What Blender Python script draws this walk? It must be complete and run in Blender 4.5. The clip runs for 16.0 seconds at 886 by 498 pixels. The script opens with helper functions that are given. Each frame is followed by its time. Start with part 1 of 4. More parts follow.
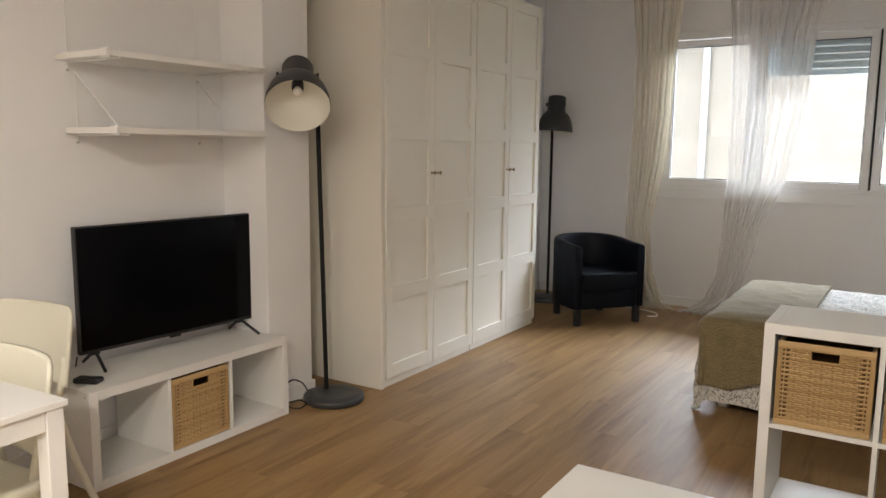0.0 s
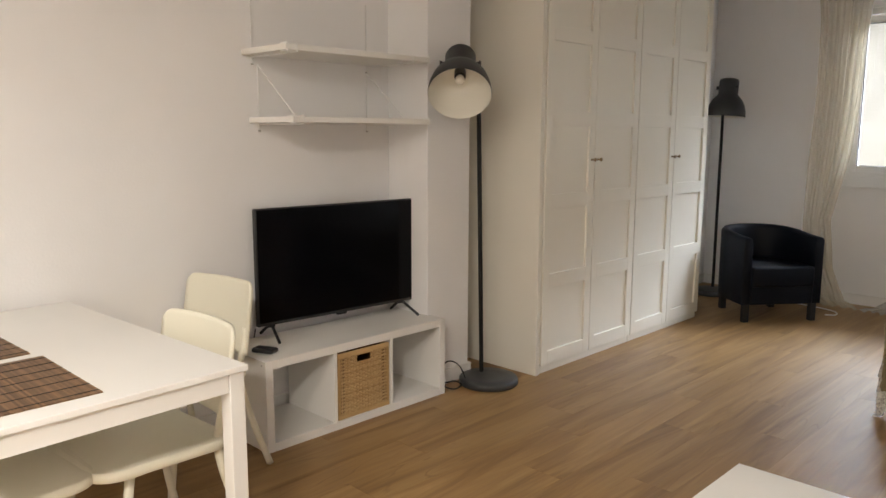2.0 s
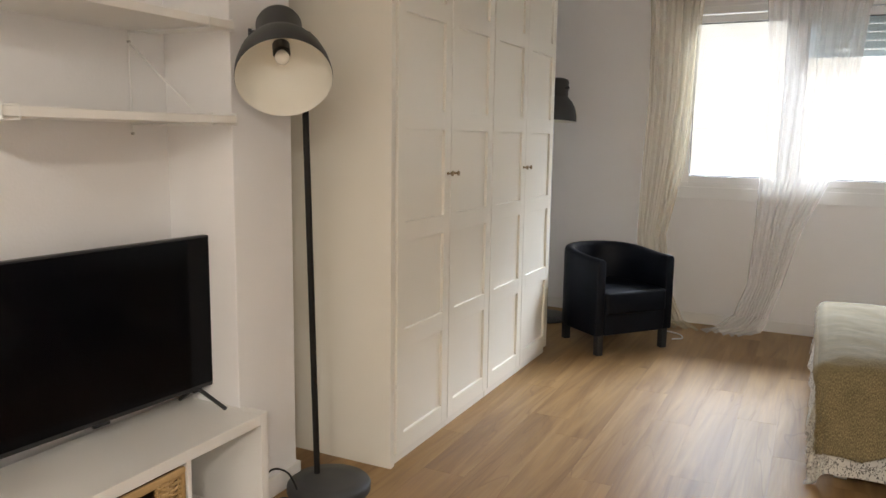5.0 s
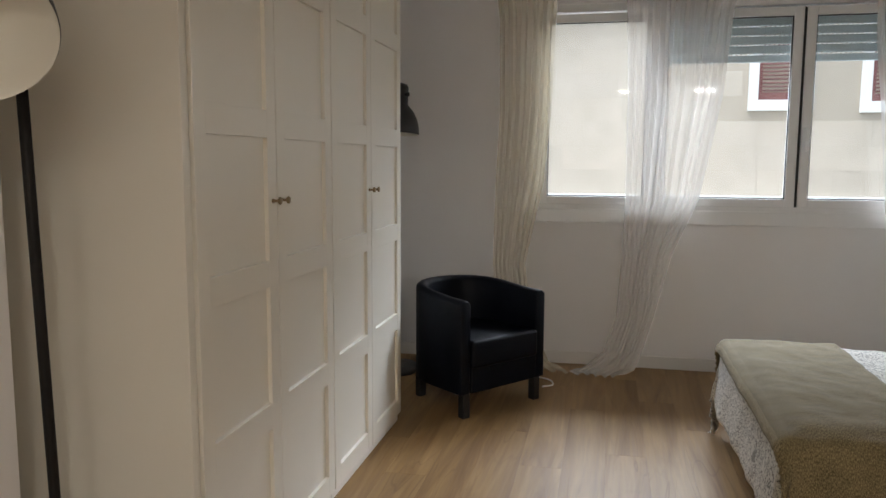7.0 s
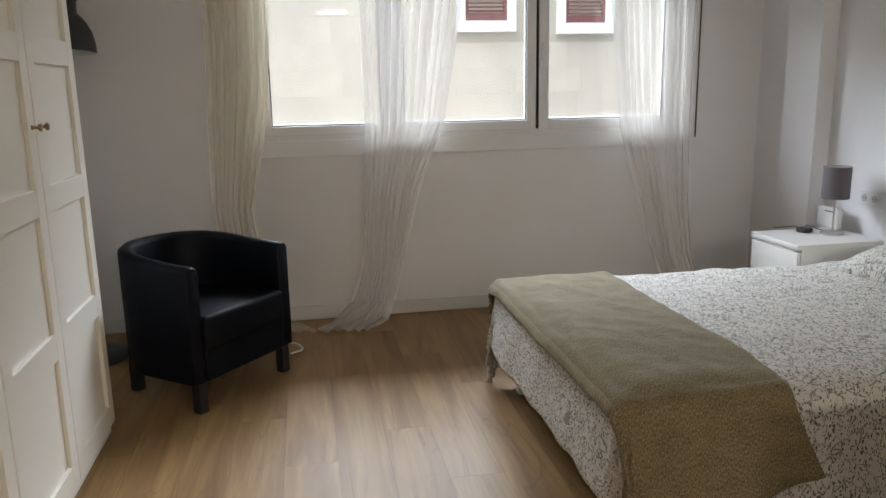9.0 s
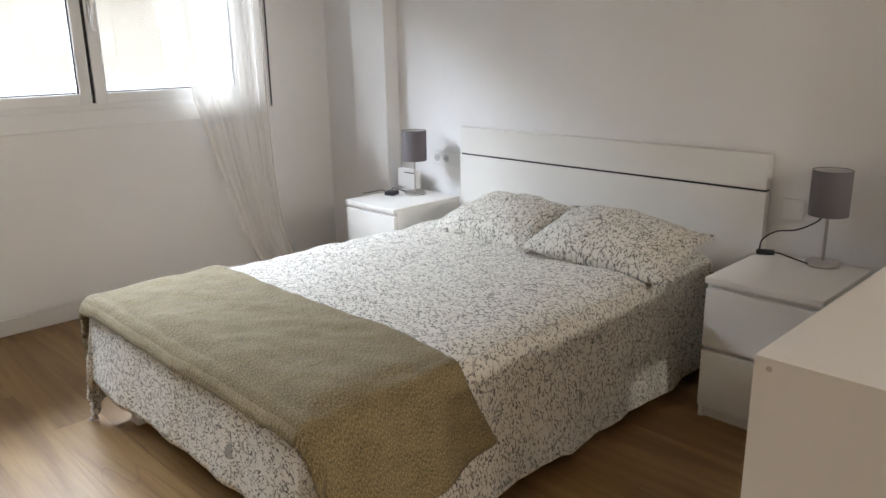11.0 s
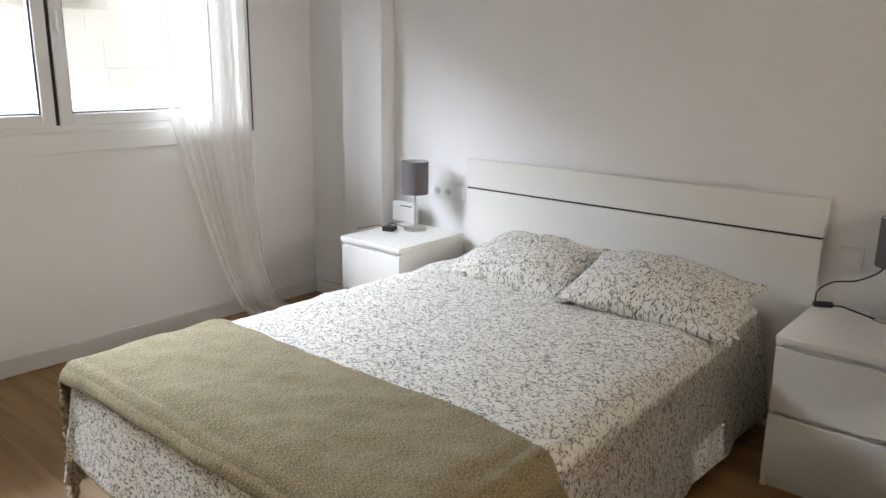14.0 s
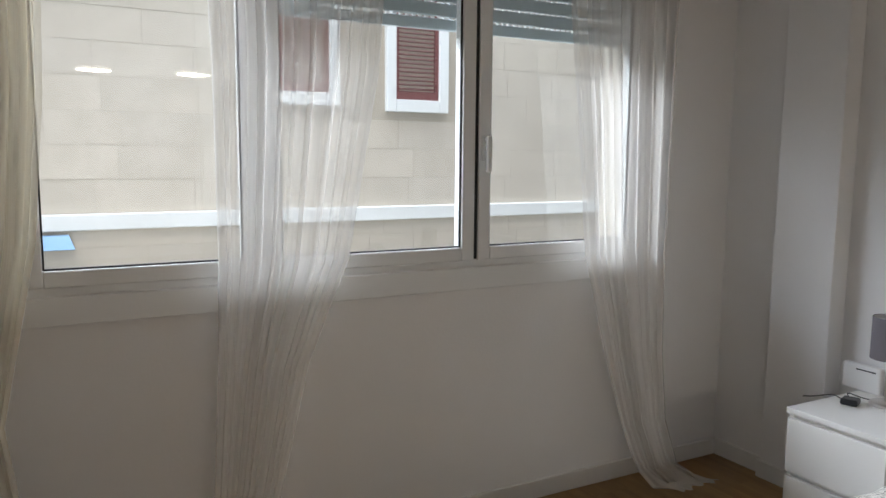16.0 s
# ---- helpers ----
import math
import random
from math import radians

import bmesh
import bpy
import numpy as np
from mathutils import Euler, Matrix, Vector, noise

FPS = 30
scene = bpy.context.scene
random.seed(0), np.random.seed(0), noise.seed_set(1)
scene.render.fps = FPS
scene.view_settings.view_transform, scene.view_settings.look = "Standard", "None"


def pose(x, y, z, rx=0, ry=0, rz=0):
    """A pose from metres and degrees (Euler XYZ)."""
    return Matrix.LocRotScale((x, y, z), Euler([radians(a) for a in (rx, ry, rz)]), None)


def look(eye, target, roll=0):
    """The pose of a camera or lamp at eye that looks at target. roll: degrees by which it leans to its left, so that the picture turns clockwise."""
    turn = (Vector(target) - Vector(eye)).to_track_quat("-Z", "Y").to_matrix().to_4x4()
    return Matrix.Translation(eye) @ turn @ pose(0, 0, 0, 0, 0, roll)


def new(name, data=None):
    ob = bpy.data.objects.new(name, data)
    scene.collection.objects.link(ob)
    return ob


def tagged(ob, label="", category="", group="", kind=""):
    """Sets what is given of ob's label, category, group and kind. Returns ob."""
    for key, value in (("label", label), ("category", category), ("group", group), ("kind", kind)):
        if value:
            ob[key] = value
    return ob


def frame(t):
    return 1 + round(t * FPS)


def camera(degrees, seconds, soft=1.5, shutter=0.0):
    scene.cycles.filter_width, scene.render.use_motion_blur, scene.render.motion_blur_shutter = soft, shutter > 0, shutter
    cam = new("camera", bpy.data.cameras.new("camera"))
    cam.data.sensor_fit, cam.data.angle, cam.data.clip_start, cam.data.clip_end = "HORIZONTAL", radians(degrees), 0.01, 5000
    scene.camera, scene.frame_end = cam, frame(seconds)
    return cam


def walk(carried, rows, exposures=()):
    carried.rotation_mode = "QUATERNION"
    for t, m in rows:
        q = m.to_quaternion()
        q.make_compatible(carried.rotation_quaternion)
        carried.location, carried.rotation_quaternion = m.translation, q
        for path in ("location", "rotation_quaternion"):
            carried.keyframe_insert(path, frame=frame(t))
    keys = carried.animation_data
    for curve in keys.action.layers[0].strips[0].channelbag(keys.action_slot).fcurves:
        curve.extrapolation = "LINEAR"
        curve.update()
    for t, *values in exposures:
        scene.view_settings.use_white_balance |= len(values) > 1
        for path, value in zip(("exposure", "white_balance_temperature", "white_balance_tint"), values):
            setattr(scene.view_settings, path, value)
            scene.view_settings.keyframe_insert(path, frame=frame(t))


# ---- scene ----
cam = camera(60.9, 16.0)
PATH = [
    (0, (0.16, -0.102, 1.415), (-0.897, 1.575, 1.144), 0.6),
    (0.5, (0.231, -0.143, 1.401), (-0.963, 1.435, 1.116), 0.1),
    (1, (0.247, -0.16, 1.407), (-1.034, 1.347, 1.109), 0.0),
    (1.5, (0.224, -0.153, 1.398), (-1.116, 1.301, 1.1), 0.0),
    (2, (0.18, -0.121, 1.409), (-1.2, 1.293, 1.104), 0.2),
    (2.5, (0.057, -0.069, 1.407), (-1.332, 1.335, 1.093), 0.5),
    (3, (-0.058, 0.009, 1.391), (-1.425, 1.434, 1.073), 0.7),
    (3.5, (-0.224, 0.194, 1.39), (-1.518, 1.685, 1.075), 0.8),
    (4, (-0.397, 0.348, 1.397), (-1.582, 1.93, 1.093), 0.7),
    (4.5, (-0.655, 0.479, 1.432), (-1.691, 2.163, 1.129), 0.9),
    (5, (-0.846, 0.646, 1.414), (-1.724, 2.419, 1.122), 0.8),
    (5.2, (-0.921, 0.731, 1.411), (-1.736, 2.535, 1.127), 0.7),
    (7.3, (-1.4, 1.688, 1.374), (-1.737, 3.645, 1.139), 0.2),
    (7.5, (-1.431, 1.763, 1.373), (-1.705, 3.729, 1.129), 0.1),
    (8, (-1.513, 1.96, 1.387), (-1.614, 3.937, 1.101), -0.4),
    (8.5, (-1.555, 2.087, 1.379), (-1.441, 4.053, 1.032), -1.0),
    (9, (-1.575, 2.278, 1.342), (-1.226, 4.204, 0.927), -1.1),
    (9.5, (-1.594, 2.46, 1.337), (-0.98, 4.311, 0.891), -1.0),
    (10, (-1.644, 2.589, 1.351), (-0.719, 4.296, 0.869), -1.2),
    (10.2, (-1.658, 2.626, 1.371), (-0.628, 4.266, 0.873), -1.3),
    (12.3, (-1.661, 2.728, 1.369), (-0.068, 3.823, 0.855), 0.4),
    (12.5, (-1.66, 2.743, 1.369), (-0.06, 3.827, 0.855), 0.5),
    (13, (-1.694, 2.835, 1.369), (-0.099, 3.926, 0.855), 0.9),
    (13.5, (-1.686, 3.006, 1.362), (-0.125, 4.152, 0.859), 1.1),
    (14, (-1.669, 3.209, 1.401), (-0.182, 4.457, 0.918), 0.8),
    (14.5, (-1.682, 3.41, 1.448), (-0.327, 4.81, 0.994), 0.3),
    (15, (-1.806, 3.707, 1.518), (-0.556, 5.211, 1.097), 0.0),
    (15.5, (-1.8, 3.912, 1.516), (-0.744, 5.578, 1.183), -0.5),
    (16, (-1.757, 4.085, 1.519), (-0.809, 5.829, 1.273), 0.5),
]
EXPOSURES = [(0.0, 1.49), (1.5, 1.52), (3.0, 1.56), (5.0, 1.75), (7.5, 0.93), (8.3, 0.93), (9.0, 1.14), (9.5, 1.32), (10.0, 1.42), (12.5, 2.06), (13.5, 1.94), (14.5, 1.56), (15.5, 1.0), (16.0, 0.74)]
walk(cam, [(t, look(eye, target, roll)) for t, eye, target, roll in PATH], EXPOSURES)

# ---- world and light ----
SUN_EL, SUN_AZ = 52.0, 200.0
world = bpy.data.worlds.new("world")
scene.world = world
world.use_nodes = True
wt = world.node_tree
sky = wt.nodes.new("ShaderNodeTexSky")
sky.sky_type, sky.sun_disc = "NISHITA", False
sky.sun_elevation, sky.sun_rotation = radians(SUN_EL), radians(SUN_AZ)
wt.links.new(sky.outputs[0], wt.nodes["Background"].inputs[0])
wt.nodes["Background"].inputs[1].default_value = 0.07

sun = new("sun", bpy.data.lights.new("sun", "SUN"))
sun.data.energy, sun.data.angle, sun.data.color = 0.62, radians(12), (1.0, 0.95, 0.88)
az, el = radians(SUN_AZ), radians(SUN_EL)
sun.matrix_world = look((math.sin(az) * math.cos(el) * 30, math.cos(az) * math.cos(el) * 30, math.sin(el) * 30), (0, 0, 0))

# added area lamp high in the alley, stands in for skylight entering the room
sky_fill = new("sky_fill", bpy.data.lights.new("sky_fill", "AREA"))
sky_fill.data.shape, sky_fill.data.size, sky_fill.data.size_y = "RECTANGLE", 16.0, 1.8
sky_fill.data.energy, sky_fill.data.color = 1500, (0.79, 0.87, 1.0)
sky_fill.matrix_world = look((-0.8, 10.8, 4.7), (-0.4, 3.5, 1.3))


# ---- materials ----
class Mat:
    """A node material under construction."""

    def __init__(self, name):
        self.m = bpy.data.materials.new(name)
        self.m.use_nodes = True
        self.t = self.m.node_tree
        self.b = self.t.nodes["Principled BSDF"]
        self.out = self.t.nodes["Material Output"]

    def n(self, kind, **props):
        nd = self.t.nodes.new(kind)
        for k, v in props.items():
            if k == "operation":
                nd.operation = v
            elif k == "blend":
                nd.blend_type = v
            elif k == "feature":
                nd.feature = v
        return nd

    def link(self, a, b):
        self.t.links.new(a, b)

    def coords(self, kind="Object", scale=(1, 1, 1), rnd=False, rot=(0, 0, 0)):
        tc = self.n("ShaderNodeTexCoord")
        mp = self.n("ShaderNodeMapping")
        mp.inputs["Scale"].default_value = scale
        mp.inputs["Rotation"].default_value = rot
        self.link(tc.outputs[kind], mp.inputs[0])
        if rnd:
            oi = self.n("ShaderNodeObjectInfo")
            mul = self.n("ShaderNodeMath", operation="MULTIPLY")
            mul.inputs[1].default_value = 37.0
            self.link(oi.outputs["Random"], mul.inputs[0])
            add = self.n("ShaderNodeVectorMath", operation="ADD")
            self.link(mp.outputs[0], add.inputs[0])
            self.link(mul.outputs[0], add.inputs[1])
            return add.outputs[0]
        return mp.outputs[0]

    def noise(self, vec, scale, detail=4.0, rough=0.55, dist=0.0):
        nd = self.n("ShaderNodeTexNoise")
        nd.inputs["Scale"].default_value, nd.inputs["Detail"].default_value = scale, detail
        nd.inputs["Roughness"].default_value, nd.inputs["Distortion"].default_value = rough, dist
        self.link(vec, nd.inputs["Vector"])
        return nd.outputs["Fac"]

    def ramp(self, fac, stops):
        nd = self.n("ShaderNodeValToRGB")
        cr = nd.color_ramp
        while len(cr.elements) < len(stops):
            cr.elements.new(0.5)
        for e, (p, c) in zip(cr.elements, stops):
            e.position = p
            e.color = (*c, 1) if len(c) == 3 else c
        self.link(fac, nd.inputs[0])
        return nd.outputs[0]

    def math(self, op, a, b=None):
        nd = self.n("ShaderNodeMath", operation=op)
        for i, v in enumerate((a, b)):
            if v is None:
                continue
            if isinstance(v, (int, float)):
                nd.inputs[i].default_value = v
            else:
                self.link(v, nd.inputs[i])
        return nd.outputs[0]

    def mix(self, fac, a, b, blend="MIX"):
        nd = self.n("ShaderNodeMixRGB", blend=blend)
        for i, v in enumerate((fac, a, b)):
            if isinstance(v, (int, float)):
                nd.inputs[i].default_value = v
            elif isinstance(v, tuple):
                nd.inputs[i].default_value = (*v, 1)
            else:
                self.link(v, nd.inputs[i])
        return nd.outputs[0]

    def bump(self, height, strength=0.2, distance=0.01):
        nd = self.n("ShaderNodeBump")
        nd.inputs["Strength"].default_value, nd.inputs["Distance"].default_value = strength, distance
        self.link(height, nd.inputs["Height"])
        self.link(nd.outputs[0], self.b.inputs["Normal"])

    def set(self, **kw):
        for k, v in kw.items():
            s = self.b.inputs[k.replace("_", " ")]
            if isinstance(v, (int, float)):
                s.default_value = v
            elif isinstance(v, tuple):
                s.default_value = (*v, 1)
            else:
                self.link(v, s)
        return self.m


def painted(name, col, rough=0.5, vary=0.05, bump=0.08, scale=60.0, metal=0.0, spec=0.5):
    """A painted, lacquered or moulded surface with faint unevenness."""
    k = Mat(name)
    v = k.coords()
    big = k.noise(v, 1.7, 3)
    fine = k.noise(v, scale, 3)
    lo, hi = tuple(c * (1 - vary) for c in col), tuple(min(1, c * (1 + vary)) for c in col)
    c = k.mix(k.math("MULTIPLY", fine, 0.3), k.ramp(big, [(0.3, lo), (0.7, hi)]), lo)
    r = k.math("ADD", k.math("MULTIPLY", k.noise(v, 5, 3), 0.16), rough - 0.08)
    k.bump(fine, bump, 0.002)
    return k.set(Base_Color=c, Roughness=r, Metallic=metal, Specular_IOR_Level=spec)


M_wall = painted("wall_paint", (0.835, 0.82, 0.81), 0.75, 0.025, 0.35, 90)
M_ceil = painted("ceiling_paint", (0.82, 0.81, 0.80), 0.8, 0.02, 0.2, 90)
M_trim = painted("trim_paint", (0.78, 0.76, 0.73), 0.45, 0.03)
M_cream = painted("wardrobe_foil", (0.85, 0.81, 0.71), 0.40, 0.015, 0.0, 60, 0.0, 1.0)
# same cream foil as the doors, with the sides' shade in its colour
M_cream_shaded = painted("wardrobe_foil_shaded", (0.81, 0.775, 0.685), 0.38, 0.015, 0.03)
M_white = painted("white_foil", (0.80, 0.78, 0.74), 0.38, 0.02, 0.04)
M_gap = painted("dark_gap", (0.10, 0.095, 0.09), 0.8)
M_table = painted("white_laminate", (0.80, 0.79, 0.76), 0.45, 0.02, 0.03)
M_plastic = painted("cream_plastic", (0.78, 0.75, 0.62), 0.42, 0.03, 0.06, 140)
M_pvc = painted("window_pvc", (0.82, 0.82, 0.81), 0.35, 0.02, 0.02)
M_gasket = painted("black_rubber", (0.012, 0.012, 0.013), 0.6)
M_blackplastic = painted("black_plastic", (0.018, 0.018, 0.02), 0.38, 0.1)
M_lampgrey = painted("dark_grey_powder_coat", (0.040, 0.041, 0.043), 0.42, 0.08, 0.15, 220)
M_lampin = painted("cream_enamel", (0.82, 0.79, 0.70), 0.4, 0.02, 0.02)
M_pole = painted("brown_black_pole", (0.014, 0.0125, 0.0115), 0.5, 0.1, 0.05, 60, 0.0, 0.2)
M_bulb = painted("opal_bulb", (0.86, 0.83, 0.76), 0.2, 0.01, 0.0)
M_brass = painted("aged_brass", (0.36, 0.27, 0.16), 0.32, 0.08, 0.05, 200, 1.0)
M_steel = painted("brushed_steel", (0.55, 0.53, 0.50), 0.32, 0.05, 0.05, 200, 1.0)
M_shade = painted("grey_fabric_shade", (0.15, 0.135, 0.145), 0.85, 0.05, 0.5, 320)
M_shadein = painted("shade_lining", (0.55, 0.54, 0.54), 0.8, 0.03)
M_switch = painted("white_switch_plastic", (0.80, 0.79, 0.77), 0.35, 0.02, 0.02)
M_shut = painted("roller_slat", (0.47, 0.53, 0.55), 0.5, 0.04)
M_redwood = painted("red_brown_paint", (0.16, 0.055, 0.05), 0.6, 0.15, 0.3)
M_render = painted("white_render", (0.70, 0.69, 0.67), 0.8, 0.05, 0.4)
M_mortar = painted("lime_mortar", (0.41, 0.355, 0.29), 0.9, 0.06, 0.4)
M_blue = painted("blue_plastic", (0.20, 0.34, 0.52), 0.6, 0.1)


def leather():
    k = Mat("black_leather")
    v = k.coords()
    vo = k.n("ShaderNodeTexVoronoi")
    vo.inputs["Scale"].default_value = 260
    k.link(v, vo.inputs["Vector"])
    k.bump(vo.outputs["Distance"], 0.25, 0.002)
    c = k.ramp(k.noise(v, 4, 4), [(0.3, (0.0028, 0.0038, 0.007)), (0.7, (0.0055, 0.0075, 0.0125))])
    return k.set(Base_Color=c, Roughness=k.math("ADD", k.math("MULTIPLY", k.noise(v, 9, 3), 0.2), 0.33), Specular_IOR_Level=0.14)


def wood_floor():
    """Oak-look laminate: pale boards with long cathedral figure, thin dark veins and fine pores."""
    k = Mat("oak_laminate")
    oi = k.n("ShaderNodeObjectInfo")
    v = k.coords("Object", (1, 1, 1), True)

    def stretched(sx, sy):
        mp = k.n("ShaderNodeMapping")
        mp.inputs["Scale"].default_value = (sx, sy, 1)
        k.link(v, mp.inputs[0])
        return mp.outputs[0]

    field = k.noise(stretched(5.5, 0.55), 1.0, 2.0, 0.5, 0.5)
    rings = k.math("ABSOLUTE", k.math("SINE", k.math("MULTIPLY", field, 34.0)))
    vein = k.ramp(rings, [(0.0, (1, 1, 1)), (0.22, (0, 0, 0))])
    where = k.ramp(k.noise(stretched(3.0, 0.8), 1.0, 2), [(0.45, (0, 0, 0)), (0.62, (1, 1, 1))])
    grain = k.noise(stretched(75.0, 2.6), 1.0, 5, 0.6, 0.3)
    broad = k.noise(stretched(9.0, 0.8), 1.0, 4, 0.55, 1.0)
    base = k.ramp(broad, [(0.28, (0.20, 0.110, 0.040)), (0.45, (0.295, 0.175, 0.069)), (0.60, (0.365, 0.226, 0.094)), (0.76, (0.43, 0.278, 0.122))])
    base = k.mix(k.math("MULTIPLY", k.math("MULTIPLY", vein, where), 0.42), base, (0.14, 0.072, 0.028))
    base = k.mix(k.math("MULTIPLY", k.ramp(grain, [(0.35, (1, 1, 1)), (0.6, (0, 0, 0))]), 0.30), base, (0.20, 0.115, 0.06))
    tint = k.ramp(oi.outputs["Random"], [(0.0, (0.93, 0.925, 0.92)), (1.0, (1.06, 1.055, 1.05))])
    base = k.mix(1.0, base, tint, "MULTIPLY")
    k.bump(grain, 0.10, 0.002)
    return k.set(Base_Color=base, Roughness=k.math("ADD", k.math("MULTIPLY", grain, 0.16), 0.36), Specular_IOR_Level=0.28)


def wicker():
    k = Mat("wicker")
    v = k.coords()
    isl = k.n("ShaderNodeNewGeometry")
    c = k.ramp(isl.outputs["Random Per Island"], [(0.0, (0.40, 0.25, 0.10)), (0.5, (0.52, 0.345, 0.155)), (1.0, (0.62, 0.43, 0.21))])
    c = k.mix(k.math("MULTIPLY", k.noise(v, 40, 4), 0.4), c, (0.33, 0.19, 0.075))
    return k.set(Base_Color=c, Roughness=0.55)


def fabric(name, a, b, scale=1600.0, strength=0.4, rough=0.95):
    k = Mat(name)
    v = k.coords("UV")
    w1 = k.n("ShaderNodeTexWave")
    w1.inputs["Scale"].default_value, w1.inputs["Distortion"].default_value = scale / 14, 1.0
    w2 = k.n("ShaderNodeTexWave")
    w2.bands_direction = "Y"
    w2.inputs["Scale"].default_value, w2.inputs["Distortion"].default_value = scale / 14, 1.0
    k.link(v, w1.inputs["Vector"])
    k.link(v, w2.inputs["Vector"])
    weave = k.math("MULTIPLY", w1.outputs["Fac"], w2.outputs["Fac"])
    slub = k.math("ADD", k.math("MULTIPLY", k.noise(k.coords('UV', (340, 110, 1)), 1.0, 2, 0.8), 0.86), k.math("MULTIPLY", k.noise(v, 14, 4), 0.14))
    c = k.ramp(slub, [(0.40, a), (0.62, b)])
    c = k.mix(k.math("MULTIPLY", weave, 0.25), c, tuple(x * 0.6 for x in a))
    k.bump(k.math("ADD", w1.outputs["Fac"], k.math("MULTIPLY", slub, 0.6)), strength, 0.002)
    return k.set(Base_Color=c, Roughness=rough, Sheen_Weight=0.15)


def floral(name):
    """White cotton printed with small grey-green sprigs."""
    k = Mat(name)
    v = k.coords("UV")
    warp = k.n("ShaderNodeTexNoise")
    warp.inputs["Scale"].default_value = 22
    k.link(v, warp.inputs["Vector"])
    off = k.n("ShaderNodeVectorMath", operation="MULTIPLY_ADD")
    off.inputs[1].default_value = (0.03, 0.03, 0.0)
    k.link(warp.outputs["Color"], off.inputs[0])
    k.link(v, off.inputs[2])

    def wander_at(vec):
        """How far a point lies from the nearest stem; far where the print has no stem."""
        vo = k.n("ShaderNodeTexVoronoi", feature="DISTANCE_TO_EDGE")
        vo.inputs["Scale"].default_value = 27
        k.link(vec, vo.inputs["Vector"])
        return k.math("ADD", vo.outputs["Distance"], k.math("LESS_THAN", k.noise(vec, 24, 1), 0.40))

    def leaves(scale, rot, stretch, thr, reach):
        """Whole oval leaves, kept only where their middle lies beside a vine."""
        mp, back = k.n("ShaderNodeMapping"), k.n("ShaderNodeMapping")
        back.vector_type = "TEXTURE"
        for q in (mp, back):
            q.inputs["Rotation"].default_value = (0, 0, rot)
            q.inputs["Scale"].default_value = (scale, scale * stretch, 1)
        k.link(off.outputs[0], mp.inputs[0])
        vo = k.n("ShaderNodeTexVoronoi")
        vo.inputs["Scale"].default_value = 1.0
        k.link(mp.outputs[0], vo.inputs["Vector"])
        k.link(vo.outputs["Position"], back.inputs[0])
        return k.math("MULTIPLY", k.math("LESS_THAN", vo.outputs["Distance"], thr), k.math("LESS_THAN", wander_at(back.outputs[0]), reach))

    a = leaves(128, 0.6, 0.5, 0.31, 0.17)
    b = leaves(136, -0.8, 0.5, 0.31, 0.17)
    c = leaves(84, 1.6, 0.85, 0.27, 0.09)
    vine = k.math("LESS_THAN", wander_at(off.outputs[0]), 0.026)
    leaf = k.math("MINIMUM", k.math("ADD", k.math("ADD", a, b), c), 1.0)
    white = k.ramp(k.noise(v, 7, 3), [(0.3, (0.665, 0.635, 0.57)), (0.7, (0.72, 0.695, 0.63))])
    green = k.ramp(k.noise(v, 60, 2), [(0.35, (0.035, 0.033, 0.027)), (0.65, (0.135, 0.125, 0.10))])
    col = k.mix(k.math("MULTIPLY", leaf, 0.9), white, green)
    col = k.mix(k.math("MULTIPLY", vine, 0.75), col, (0.20, 0.19, 0.165))
    crush = k.math("ADD", k.noise(v, 11, 5, 0.55, 2.2), k.math("MULTIPLY", k.noise(v, 420, 2), 0.03))
    k.bump(crush, 0.45, 0.014)
    return k.set(Base_Color=col, Roughness=0.9, Sheen_Weight=0.1)


def sheer(name, lo, hi):
    k = Mat(name)
    v = k.coords("UV")
    tone = k.ramp(k.noise(v, 6, 3), [(0.3, lo), (0.7, hi)])
    dif, tra, clear = k.n("ShaderNodeBsdfDiffuse"), k.n("ShaderNodeBsdfTranslucent"), k.n("ShaderNodeBsdfTransparent")
    k.link(tone, dif.inputs[0])
    k.link(tone, tra.inputs[0])
    m1, m2 = k.n("ShaderNodeMixShader"), k.n("ShaderNodeMixShader")
    m1.inputs[0].default_value = 0.10
    k.link(dif.outputs[0], m1.inputs[1])
    k.link(tra.outputs[0], m1.inputs[2])
    thread = k.math("ADD", k.math("MULTIPLY", k.noise(k.coords("UV", (90, 2, 1)), 1, 2), 0.12), 0.50)
    k.link(thread, m2.inputs[0])
    k.link(m1.outputs[0], m2.inputs[1])
    k.link(clear.outputs[0], m2.inputs[2])
    k.link(m2.outputs[0], k.out.inputs[0])
    return k.m


def glass():
    k = Mat("window_glass")
    clear, gloss, m = k.n("ShaderNodeBsdfTransparent"), k.n("ShaderNodeBsdfGlossy"), k.n("ShaderNodeMixShader")
    clear.inputs[0].default_value = (0.95, 0.97, 0.96, 1)
    gloss.inputs["Roughness"].default_value = 0.01
    fr = k.n("ShaderNodeFresnel")
    fr.inputs[0].default_value = 1.45
    k.link(fr.outputs[0], m.inputs[0])
    k.link(clear.outputs[0], m.inputs[1])
    k.link(gloss.outputs[0], m.inputs[2])
    k.link(m.outputs[0], k.out.inputs[0])
    return k.m


